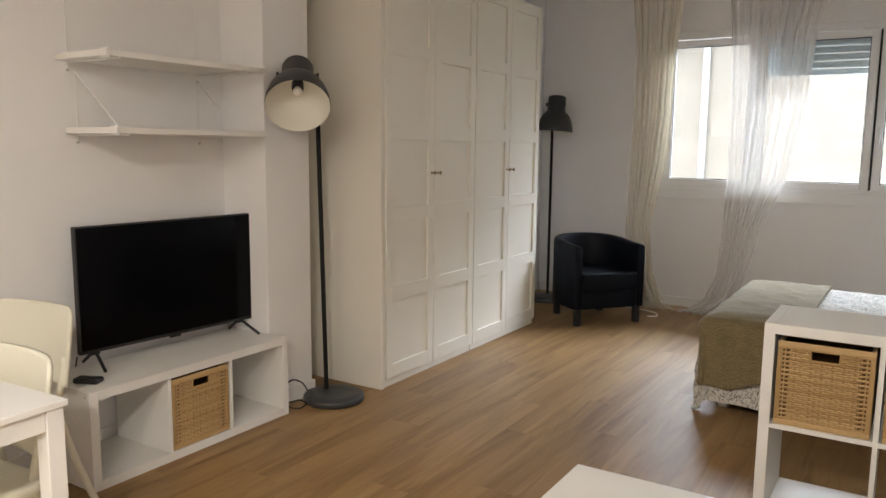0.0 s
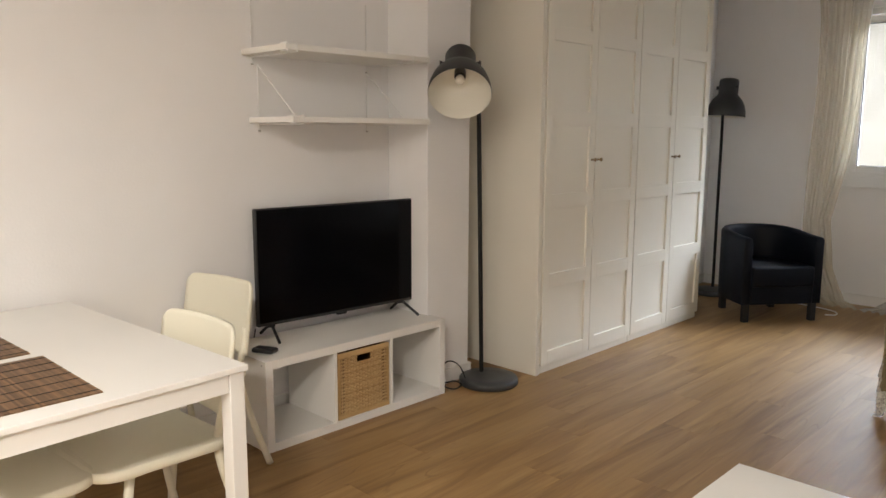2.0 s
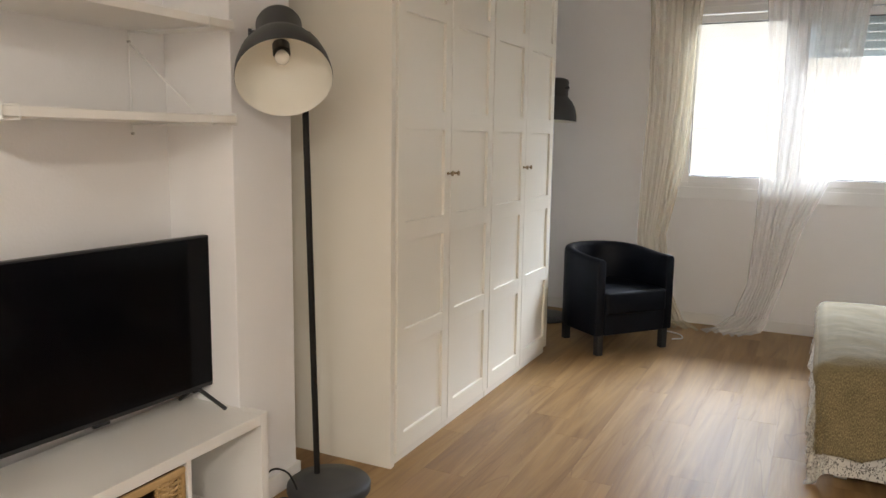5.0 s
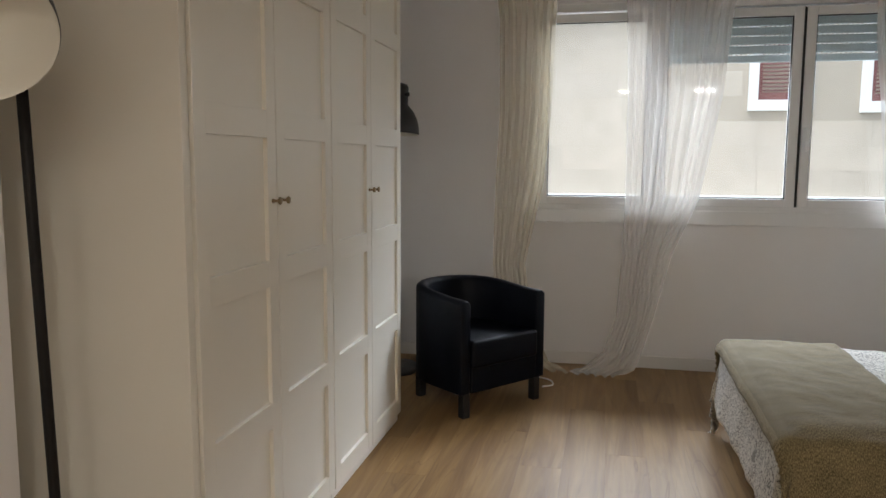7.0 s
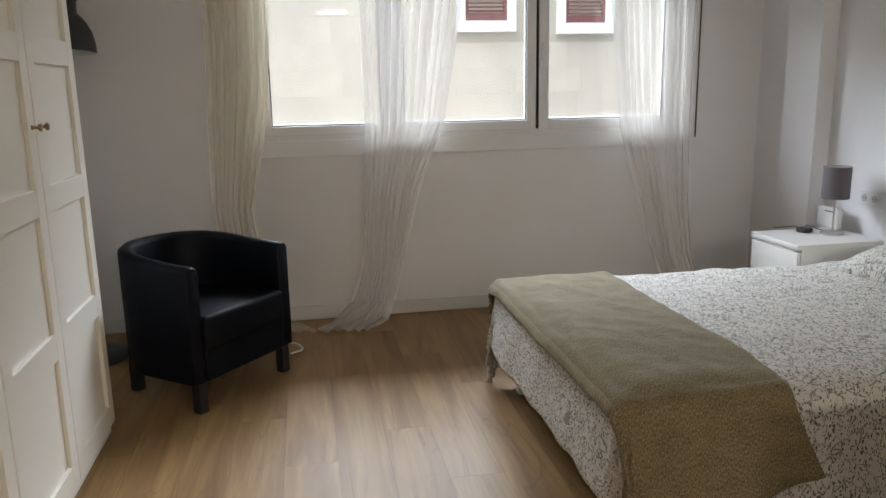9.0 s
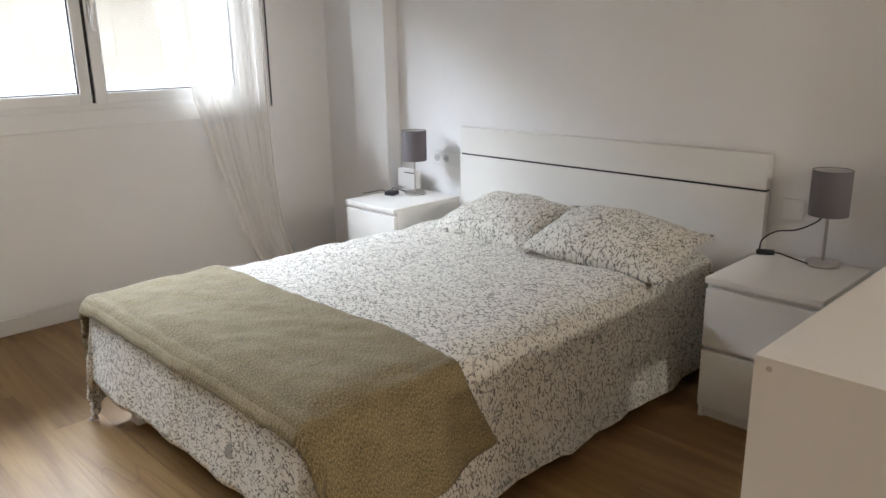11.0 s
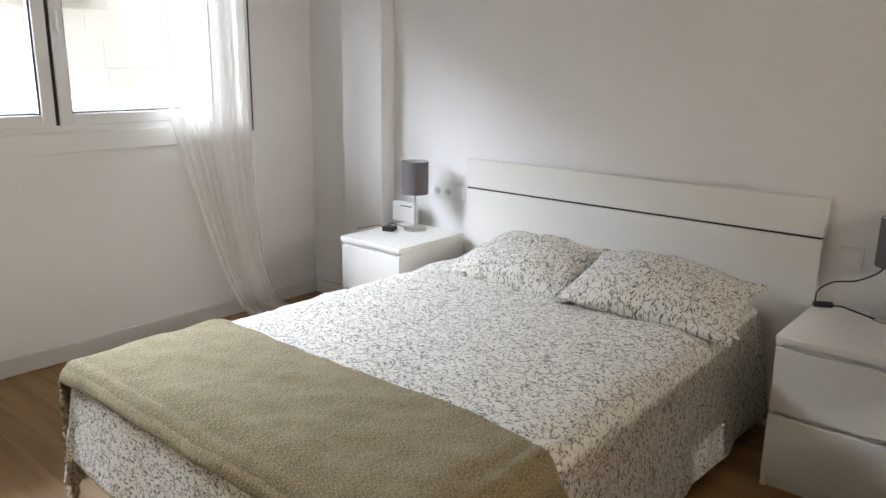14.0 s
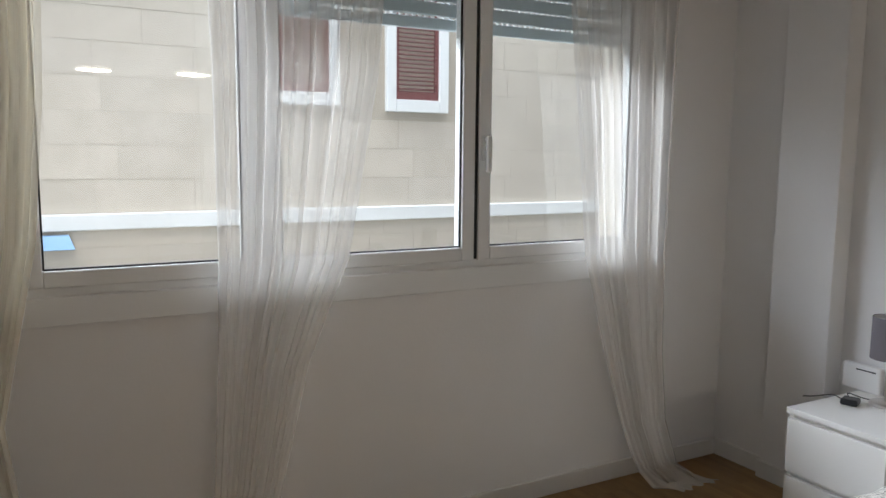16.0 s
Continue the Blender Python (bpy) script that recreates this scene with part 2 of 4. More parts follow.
def stone():
    k = Mat("limestone")
    v = k.coords("Object", (1, 1, 1), True)
    oi = k.n("ShaderNodeObjectInfo")
    c = k.ramp(k.noise(v, 3.0, 6, 0.65), [(0.3, (0.47, 0.41, 0.34)), (0.7, (0.55, 0.485, 0.41))])
    c = k.mix(1.0, c, k.ramp(oi.outputs["Random"], [(0, (0.965, 0.965, 0.965)), (1, (1.03, 1.025, 1.015))]), "MULTIPLY")
    k.bump(k.noise(v, 30, 5, 0.7), 0.2, 0.01)
    return k.set(Base_Color=c, Roughness=0.9)


def bamboo():
    k = Mat("dark_bamboo")
    isl = k.n("ShaderNodeNewGeometry")
    c = k.ramp(isl.outputs["Random Per Island"], [(0.0, (0.085, 0.043, 0.019)), (1.0, (0.24, 0.135, 0.062))])
    return k.set(Base_Color=c, Roughness=0.5)


def screen():
    k = Mat("tv_screen")
    v = k.coords()
    r = k.math("ADD", k.math("MULTIPLY", k.noise(v, 3, 3), 0.06), 0.10)
    return k.set(Base_Color=(0.0025, 0.0025, 0.0035), Roughness=r, Specular_IOR_Level=0.12)


def lampglow():
    k = Mat("lit_opal_glass")
    return k.set(Base_Color=(0.9, 0.88, 0.82), Emission_Color=(1.0, 0.86, 0.68), Emission_Strength=2.0, Roughness=0.3)


M_leather, M_wood, M_wicker = leather(), wood_floor(), wicker()
# darker copy of the wicker: shade behind the weave put into its colour
M_wicker_shaded = painted("shaded_cane", (0.16, 0.085, 0.03), 0.8, 0.2)
M_throw = fabric("olive_wool", (0.105, 0.081, 0.037), (0.40, 0.318, 0.166))
M_throwhem = fabric("olive_wool_rib", (0.20, 0.16, 0.085), (0.56, 0.46, 0.28))
M_floral, M_sheer, M_glass = floral("floral_cotton"), sheer("sheer_white_voile", (0.92, 0.89, 0.835), (0.94, 0.915, 0.87)), glass()
M_sheer_cream = sheer("sheer_cream_voile", (0.90, 0.81, 0.62), (0.93, 0.86, 0.69))
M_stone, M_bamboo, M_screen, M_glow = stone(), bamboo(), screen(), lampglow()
M_asphalt = painted("alley_paving", (0.34, 0.325, 0.30), 0.9, 0.2, 0.5, 30)


# ---- mesh helpers ----
def part(name, bm, mat, parent=None, label="", smooth=False):
    me = bpy.data.meshes.new(name)
    bm.normal_update()
    bm.to_mesh(me)
    bm.free()
    me.materials.append(mat)
    if smooth:
        for p in me.polygons:
            p.use_smooth = True
    ob = new(name, me)
    if parent is not None:
        ob.parent = parent
    if label:
        ob["label"] = label
    return ob


def again(name, ob, loc, parent, rz=0.0):
    """Another object on the mesh of ob."""
    o = new(name, ob.data)
    o.parent = parent
    o.location = loc
    o.rotation_euler = (0, 0, rz)
    return o


def thing(name, loc, label, category, rz=0.0, group="", kind=""):
    ob = new(name)
    ob.empty_display_size = 0.1
    ob.matrix_basis = pose(*loc, 0, 0, rz)
    return tagged(ob, label, category, group, kind)


def B():
    return bmesh.new()


def box(bm, x0, y0, z0, x1, y1, z1, r=0.0, seg=2, m=None):
    """A box between two corners, its edges rounded by r."""
    vs = bmesh.ops.create_cube(bm, size=1.0)["verts"]
    for v in vs:
        v.co = Vector(((x0 + x1) / 2 + v.co.x * (x1 - x0), (y0 + y1) / 2 + v.co.y * (y1 - y0), (z0 + z1) / 2 + v.co.z * (z1 - z0)))
    if m is not None:
        bmesh.ops.transform(bm, matrix=m, verts=vs)
    if r > 0:
        es = list({e for v in vs for e in v.link_edges})
        bmesh.ops.bevel(bm, geom=es, offset=r, segments=seg, profile=0.5, affect="EDGES")
    return bm


def cyl(bm, p0, p1, r0, r1=None, seg=20, caps=True):
    """A round bar from p0 to p1."""
    p0, p1 = Vector(p0), Vector(p1)
    d = p1 - p0
    m = Matrix.Translation((p0 + p1) / 2) @ d.to_track_quat("Z", "Y").to_matrix().to_4x4()
    bmesh.ops.create_cone(bm, cap_ends=caps, cap_tris=False, segments=seg, radius1=r0, radius2=r0 if r1 is None else r1, depth=d.length, matrix=m)
    return bm


def lathe(bm, profile, seg=40, m=None):
    """A surface of revolution round z from (radius, height) pairs."""
    rings = []
    for r, z in profile:
        ring = []
        for i in range(seg):
            a = 2 * math.pi * i / seg
            co = Vector((r * math.cos(a), r * math.sin(a), z))
            ring.append(bm.verts.new(m @ co if m is not None else co))
        rings.append(ring)
    for a, b in zip(rings, rings[1:]):
        for i in range(seg):
            bm.faces.new((a[i], a[(i + 1) % seg], b[(i + 1) % seg], b[i]))
    return bm


def tube(bm, pts, r, seg=6):
    """A bar of radius r along a chain of points."""
    pts = [Vector(p) for p in pts]
    rings = []
    for i, p in enumerate(pts):
        d = (pts[min(i + 1, len(pts) - 1)] - pts[max(i - 1, 0)]).normalized()
        side = d.cross(Vector((0, 0, 1)))
        if side.length < 1e-3:
            side = d.cross(Vector((1, 0, 0)))
        side.normalize()
        up = side.cross(d)
        rings.append([bm.verts.new(p + r * (math.cos(2 * math.pi * k / seg) * side + math.sin(2 * math.pi * k / seg) * up)) for k in range(seg)])
    for a, b in zip(rings, rings[1:]):
        for k in range(seg):
            bm.faces.new((a[k], a[(k + 1) % seg], b[(k + 1) % seg], b[k]))
    bm.faces.new(rings[0][::-1])
    bm.faces.new(rings[-1])
    return bm


def smooth_path(pts, n=8):
    """Points along a Catmull-Rom curve through pts."""
    p = [Vector(q) for q in pts]
    p = [p[0] * 2 - p[1]] + p + [p[-1] * 2 - p[-2]]
    out = []
    for i in range(1, len(p) - 2):
        for k in range(n):
            t = k / n
            a, b, c, d = p[i - 1], p[i], p[i + 1], p[i + 2]
            out.append(0.5 * (2 * b + (c - a) * t + (2 * a - 5 * b + 4 * c - d) * t * t + (3 * b - a - 3 * c + d) * t ** 3))
    out.append(p[-2])
    return out


def sheet(bm, nu, nv, fn, uv=None):
    """A grid of nu by nv points by fn(u, v) with u, v from 0 to 1, and its UV in metres by uv(u, v)."""
    lay = bm.loops.layers.uv.verify()
    vs = [[bm.verts.new(fn(i / (nu - 1), j / (nv - 1))) for j in range(nv)] for i in range(nu)]
    for i in range(nu - 1):
        for j in range(nv - 1):
            f = bm.faces.new((vs[i][j], vs[i + 1][j], vs[i + 1][j + 1], vs[i][j + 1]))
            f.smooth = True
            if uv:
                for lp, (a, b) in zip(f.loops, ((i, j), (i + 1, j), (i + 1, j + 1), (i, j + 1))):
                    lp[lay].uv = uv(a / (nu - 1), b / (nv - 1))
    return bm


def solidify(ob, thick, offset=-1.0):
    md = ob.modifiers.new("thickness", "SOLIDIFY")
    md.thickness, md.offset = thick, offset
    return ob


def rounded_plate(bm, w, h, r, t, m, seg=6):
    """A flat plate w by h, t thick, with corners of radius r, lying in its own xy plane."""
    pts = []
    for cx, cy, a0 in ((w / 2 - r, h / 2 - r, 0), (-w / 2 + r, h / 2 - r, 90), (-w / 2 + r, -h / 2 + r, 180), (w / 2 - r, -h / 2 + r, 270)):
        for i in range(seg + 1):
            a = radians(a0 + 90 * i / seg)
            pts.append((cx + r * math.cos(a), cy + r * math.sin(a)))
    rings = []
    e = min(0.004, t * 0.3)
    for z, s in ((-t / 2, e), (-t / 2 + e, 0), (t / 2 - e, 0), (t / 2, e)):
        rings.append([bm.verts.new(m @ Vector((x * (1 - 2 * s / w), y * (1 - 2 * s / h), z))) for x, y in pts])
    n = len(pts)
    for a, b in zip(rings, rings[1:]):
        for i in range(n):
            bm.faces.new((a[i], a[(i + 1) % n], b[(i + 1) % n], b[i]))
    bm.faces.new(rings[0][::-1])
    bm.faces.new(rings[-1])
    return bm


# ---- the large structure ----
XL, XR, YB, YW, H = -3.0, 1.35, -2.4, 6.715, 2.82
COL_X, COL_Y0, COL_Y1 = -2.69, 2.70, 3.03
WIN_X0, WIN_X1, WIN_Z0, WIN_Z1 = -1.84, 0.72, 1.07, 2.40


def structure(name, bm, mat, label, category):
    return tagged(part(name, bm, mat), label, category, "", "structure")


bm = B()
box(bm, XL - 0.25, YW, -0.3, WIN_X0, YW + 0.28, H + 0.3)
box(bm, WIN_X1, YW, -0.3, XR + 0.25, YW + 0.28, H + 0.3)
box(bm, WIN_X0, YW, -0.3, WIN_X1, YW + 0.28, WIN_Z0)
box(bm, WIN_X0, YW, WIN_Z1, WIN_X1, YW + 0.28, H + 0.3)
structure("wall_north", bm, M_wall, "white painted plaster wall with a wide window opening", "wall")
structure("wall_west", box(B(), XL - 0.25, YB, -0.3, XL, YW, H + 0.3), M_wall, "white painted plaster wall behind the television", "wall")
structure("wall_pier", box(B(), XL, COL_Y0, 0, COL_X, COL_Y1, H, 0.004), M_wall, "white plastered pier beside the wardrobe", "wall")
structure("wall_east", box(B(), XR, YB, -0.3, XR + 0.25, YW, H + 0.3), M_wall, "white painted plaster wall behind the bed", "wall")
structure("wall_pillar", box(B(), 1.245, 6.10, 0, XR, 6.40, H, 0.004), M_wall, "white plastered pillar beside the window wall", "wall")
structure("wall_corner", box(B(), 1.285, 6.40, 0, XR, YW, H), M_wall, "white plastered strip of wall in the corner", "wall")
structure("wall_projection", box(B(), 1.225, YB, 0, XR, 3.32, H, 0.004), M_wall, "white plastered projection of the wall behind the cube shelf", "wall")
structure("wall_south", box(B(), XL - 0.25, YB - 0.25, -0.3, XR + 0.25, YB, H + 0.3), M_wall, "white painted plaster rear wall", "wall")
structure("ceiling", box(B(), XL - 0.25, YB - 0.25, H + 0.301, XR + 0.25, YW + 0.28, H + 0.5), M_ceil, "plain white ceiling slab", "ceiling")
structure("ceiling_lining", box(B(), XL, YB, H, XR, YW, H + 0.2), M_ceil, "plain white plaster ceiling", "ceiling")
floor = structure("floor", box(B(), XL - 0.1, YB - 0.1, -0.3, XR + 0.1, YW + 0.1, -0.012), M_gap, "floor of oak-look laminate planks with visible grain", "floor")


def baseboard(name, x0, y0, x1, y1):
    structure(name, box(B(), x0, y0, 0, x1, y1, 0.085, 0.004), M_trim, "low white painted wooden baseboard", "baseboard")


baseboard("baseboard", XL, YW - 0.014, 1.285, YW)
baseboard("baseboard", 1.271, 6.414, 1.285, YW - 0.014)
baseboard("baseboard", 1.231, 6.086, 1.245, 6.414)
baseboard("baseboard", 1.245, 6.086, XR - 0.014, 6.10)
baseboard("baseboard", XR - 0.014, 3.32, XR, 6.086)
baseboard("baseboard", COL_X, COL_Y0 - 0.014, COL_X + 0.014, COL_Y1 + 0.014)
baseboard("baseboard", XL, COL_Y1, COL_X, COL_Y1 + 0.014)
baseboard("baseboard", XL, YB, XL + 0.014, COL_Y0)
baseboard("baseboard", XL, 5.36, XL + 0.014, YW - 0.014)
baseboard("baseboard", 1.211, YB, 1.225, 3.32)

# ---- window ----
window = thing("window_1", (0, 0, 0), "wide white PVC window with three sashes", "window", kind="structure")
YF = YW + 0.004
bm = B()
box(bm, WIN_X0, YF, WIN_Z0, WIN_X0 + 0.045, YF + 0.07, WIN_Z1)
box(bm, WIN_X1 - 0.045, YF, WIN_Z0, WIN_X1, YF + 0.07, WIN_Z1)
box(bm, WIN_X0 + 0.045, YF, WIN_Z1 - 0.045, WIN_X1 - 0.045, YF + 0.07, WIN_Z1)
box(bm, WIN_X0 + 0.045, YF, WIN_Z0, WIN_X1 - 0.045, YF + 0.07, WIN_Z0 + 0.035)
box(bm, -1.075, YF, WIN_Z0 + 0.035, -1.03, YF + 0.07, WIN_Z1 - 0.045)
part("window_frame", bm, M_pvc, window)
ZG0, ZG1 = 1.15, 2.285
SASHES = ((-1.745, -1.12), (-0.985, -0.245), (-0.112, 0.63))
for gx0, gx1 in SASHES:
    a, b = gx0 - 0.058, gx1 + 0.058
    y0, y1 = YF - 0.012, YF + 0.055
    bm = B()
    box(bm, a, y0, ZG0 - 0.055, gx0, y1, ZG1 + 0.055, 0.005)
    box(bm, gx1, y0, ZG0 - 0.055, b, y1, ZG1 + 0.055, 0.005)
    box(bm, gx0, y0, ZG0 - 0.055, gx1, y1, ZG0, 0.005)
    box(bm, gx0, y0, ZG1, gx1, y1, ZG1 + 0.055, 0.005)
    sash = part("sash", bm, M_pvc, window)
    g = 0.006
    bm = B()
    box(bm, gx0, y0 + 0.012, ZG0, gx0 + g, y0 + 0.02, ZG1)
    box(bm, gx1 - g, y0 + 0.012, ZG0, gx1, y0 + 0.02, ZG1)
    box(bm, gx0 + g, y0 + 0.012, ZG0, gx1 - g, y0 + 0.02, ZG0 + g)
    box(bm, gx0 + g, y0 + 0.012, ZG1 - g, gx1 - g, y0 + 0.02, ZG1)
    part("gasket", bm, M_gasket, sash, "thin black rubber glazing seal")
    pane = part("pane", box(B(), gx0, y0 + 0.022, ZG0, gx1, y0 + 0.028, ZG1), M_glass, sash, "clear window glass")
    pane.visible_shadow = False
# black strip stands in for the shadow line where the sashes meet
part("meeting_seal", box(B(), -0.1855, YF - 0.006, ZG0 - 0.05, -0.1715, YF + 0.03, ZG1 + 0.05), M_gasket, window, "black strip for the shadow line between the two sashes")
bm = B()
box(bm, -0.160, YF - 0.026, 1.50, -0.128, YF - 0.012, 1.60, 0.005)
box(bm, -0.153, YF - 0.052, 1.575, -0.135, YF - 0.02, 1.593, 0.004)
box(bm, -0.156, YF - 0.056, 1.455, -0.132, YF - 0.04, 1.60, 0.006)
part("window_handle", bm, M_pvc, window, "white lever handle")
part("window_sill", box(B(), WIN_X0 - 0.05, YW - 0.016, 0.975, WIN_X1 + 0.05, YW + 0.0, 1.068, 0.004), M_pvc, window, "flat white panel under the frame")
part("top_trim", box(B(), WIN_X0 - 0.05, YW - 0.014, WIN_Z1 + 0.002, WIN_X1 + 0.05, YW, WIN_Z1 + 0.022, 0.003), M_pvc, window)

# unseen lining, added to dim the overbright outer jambs behind the curtain
bm = B()
box(bm, WIN_X0 + 0.0005, YW + 0.078, WIN_Z0, WIN_X0 + 0.012, YW + 0.285, WIN_Z1)
box(bm, WIN_X1 - 0.012, YW + 0.078, WIN_Z0, WIN_X1 - 0.0005, YW + 0.285, WIN_Z1)
box(bm, WIN_X0 + 0.012, YW + 0.078, WIN_Z0 + 0.0005, WIN_X1 - 0.012, YW + 0.30, WIN_Z0 + 0.02)
part("outer_reveal", bm, M_stone, window, "added stone-coloured lining that dims the opening outside")

shutter = thing("roller_shutter", (0, YW + 0.13, 0), "grey-blue roller shutter let down a little behind the glass", "shutter")
sl = part("slat", box(B(), -1.02, -0.005, 0.0, 0.70, 0.005, 0.052, 0.004), M_shut, shutter)
sl.location = (0, 0, 2.075)
for i in range(1, 6):
    again("slat", sl, (0, 0, 2.075 + 0.058 * i), shutter)
bm = B()
for i in range(6):
    for j in range(60):
        box(bm, -1.0 + j * 0.0283, -0.0045, 2.068 + 0.058 * i, -0.986 + j * 0.0283, 0.003, 2.0745 + 0.058 * i)
tagged(part("slot_bars", bm, M_pvc, shutter, "pale row of light slots between slats"), kind="stuff")
part("end_bar", box(B(), -1.02, -0.008, 2.02, 0.70, 0.008, 2.066, 0.004), M_shut, shutter, "grey bottom bar")

strap = thing("shutter_strap", (0.855, YW - 0.012, 1.02), "thin dark roller shutter strap hanging on the wall", "strap")
part("strap_band", box(B(), -0.004, 0, 0, 0.004, 0.003, 1.5), M_lampgrey, strap)

# ---- the alley outside ----
YS = 11.5
structure("ground", box(B(), -400, YW + 0.28, -0.9, 400, 900, -0.6), M_asphalt, "grey paved alley between the houses", "ground")
facade = structure("facade", box(B(), -9, YS + 0.0245, -0.6, 11, YS + 0.5, 5.2), M_mortar, "pale limestone house wall across the alley", "wall")
ledge = part("ledge", box(B(), -9, YS - 0.06, 0.83, 11, YS + 0.03, 0.975, 0.01), M_render, facade, "white rendered ledge along the wall")
part("drainpipe", cyl(B(), (-2.61, YS - 0.06, 0.975), (-2.61, YS - 0.06, 5.2), 0.05), M_render, facade, "white drainpipe on the wall")
OPEN = ((0.42, 2.14), (1.68, 2.11))
SHW, SHH = 0.52, 1.25


def louvre(x, z):
    w = thing("shuttered_window", (x, YS, z), "red-brown louvred shutter in a white rendered surround", "window")
    bm = B()
    box(bm, -0.11, -0.035, -0.13, 0.0, 0.05, SHH + 0.11, 0.006)
    box(bm, SHW, -0.035, -0.13, SHW + 0.11, 0.05, SHH + 0.11, 0.006)
    box(bm, 0.0, -0.035, -0.13, SHW, 0.05, 0.0, 0.006)
    box(bm, 0.0, -0.035, SHH, SHW, 0.05, SHH + 0.11, 0.006)
    part("surround", bm, M_render, w, "white rendered surround")
    bm = B()
    box(bm, 0.0, 0.0, 0, 0.045, 0.04, SHH)
    box(bm, SHW - 0.045, 0.0, 0, SHW, 0.04, SHH)
    box(bm, 0.045, 0.0, 0, SHW - 0.045, 0.04, 0.09)
    box(bm, 0.045, 0.0, SHH - 0.05, SHW - 0.045, 0.04, SHH)
    part("shutter_frame", bm, M_redwood, w)
    # dark sheet gives the shade seen between the slats
    part("backing", box(B(), 0.04, 0.042, 0.05, SHW - 0.04, 0.05, SHH - 0.03), M_gap, w)
    s0 = part("slat", box(B(), 0.045, -0.016, -0.004, SHW - 0.045, 0.016, 0.004, 0, 1, pose(0, 0, 0, 38)), M_redwood, w)
    s0.location = (0, 0.02, 0.12)
    for i in range(1, 24):
        again("slat", s0, (0, 0.02, 0.12 + i * 0.045), w)


for x, z in OPEN:
    louvre(x, z)
bm = box(B(), -2.05, YS - 0.16, 0.675, -1.46, YS + 0.03, 0.795, 0.004, 1)
for vert in bm.verts:
    if vert.co.z > 0.74 and vert.co.y < YS - 0.1:
        vert.co.y += 0.09
    if vert.co.z > 0.74 and vert.co.x > -1.6:
        vert.co.x -= 0.04
tagged(part("wall_canopy", bm, M_blue), "small pale blue sloping canopy fixed under the ledge", "canopy")

# ---- ceiling lights ----
def ceiling_light(x, y, watts, label):
    t = thing("ceiling_light", (x, y, 2.55), label, "lamp", group="ceiling lights")
    part("canopy", cyl(B(), (0, 0, H - 2.55 - 0.03), (0, 0, H - 2.55), 0.06, None, 24), M_switch, t)
    part("rod", cyl(B(), (0, 0, 0.03), (0, 0, H - 2.55 - 0.03), 0.008, None, 12), M_switch, t)
    part("base_plate", cyl(B(), (0, 0, 0.0), (0, 0, 0.03), 0.21, None, 40), M_switch, t)
    part("diffuser", lathe(B(), [(0.001, -0.022), (0.12, -0.020), (0.18, -0.014), (0.205, -0.006), (0.21, -0.0005)], 40), M_glow, t, "glowing opal glass diffuser", True)
    lamp = new("ceiling_light_source", bpy.data.lights.new("ceiling_light_source", "AREA"))
    lamp.data.shape, lamp.data.size, lamp.data.energy, lamp.data.color = "DISK", 0.42, watts, (1.0, 0.945, 0.86)
    lamp.parent = t
    lamp.location = (0, 0, -0.03)
    return t


ceiling_light(-1.03, -0.95, 13, "flat round opal ceiling light, switched on")
ceiling_light(0.12, -0.85, 31, "flat round opal ceiling light, switched on")


# ---- wardrobe ----
RAILS = ((0.132, 0.509), (0.595, 0.976), (1.06, 1.448), (1.533, 1.921), (2.001, 2.385))
WH = 2.465


def wardrobe(y):
    w = thing("wardrobe", (-2.42, y, 0), "tall cream two-door wardrobe unit with panelled doors", "wardrobe", group="wardrobe units along the wall")
    bm = B()
    box(bm, -0.575, 0, 0, 0, 0.02, WH, 0.001)
    box(bm, -0.575, 0.98, 0, 0, 1.0, WH, 0.001)
    box(bm, -0.575, 0.02, WH - 0.02, 0, 0.98, WH)
    box(bm, -0.575, 0.02, 0.05, -0.56, 0.98, WH - 0.02)
    part("body", bm, M_cream_shaded, w)
    part("plinth", box(B(), -0.02, 0.003, 0.0, 0.010, 0.997, 0.043, 0.002), M_cream_shaded, w)
    # dark sheet inside the doors, stands for the shade in their gaps
    part("dark_reveal", box(B(), -0.03, 0.02, 0.046, -0.006, 0.98, WH - 0.02), M_gap, w)
    for d in (0, 1):
        a = 0.0035 + d * 0.4985
        b = a + 0.4935
        door = part("door", box(B(), 0.001, a, 0.05, 0.012, b, WH - 0.003), M_cream, w)
        bm = B()
        for s0, s1 in ((a, a + 0.062), (b - 0.062, b)):
            box(bm, 0.0125, s0, 0.05, 0.029, s1, WH - 0.003, 0.001, 1)
        zs = [0.05] + [z for r in RAILS for z in r] + [WH - 0.003]
        for k in range(0, len(zs), 2):
            box(bm, 0.0125, a + 0.0615, zs[k], 0.0287, b - 0.0615, zs[k + 1], 0.001, 1)
        part("door_frame", bm, M_cream, door)
        for z0, z1 in RAILS:
            part("panel", box(B(), 0.0122, a + 0.0622, z0 + 0.0002, 0.0150, b - 0.0622, z1 - 0.0002), M_cream, door)
        ky = b - 0.03 if d == 0 else a + 0.03
        bm = lathe(B(), [(0.001, 0.0), (0.008, 0.0), (0.005, 0.006), (0.004, 0.016), (0.011, 0.022), (0.0125, 0.026), (0.010, 0.029), (0.001, 0.030)], 16, pose(0.029, ky, 1.25, 0, 90, 0))
        part("knob", bm, M_brass, door, "small brass-toned metal knob", True)
    return w


w1 = wardrobe(3.338)
part("end_panel", box(B(), -0.578, -0.039, 0, 0.022, -0.005, WH, 0.002), M_cream_shaded, w1, "tall cream end panel")
wardrobe(4.340)


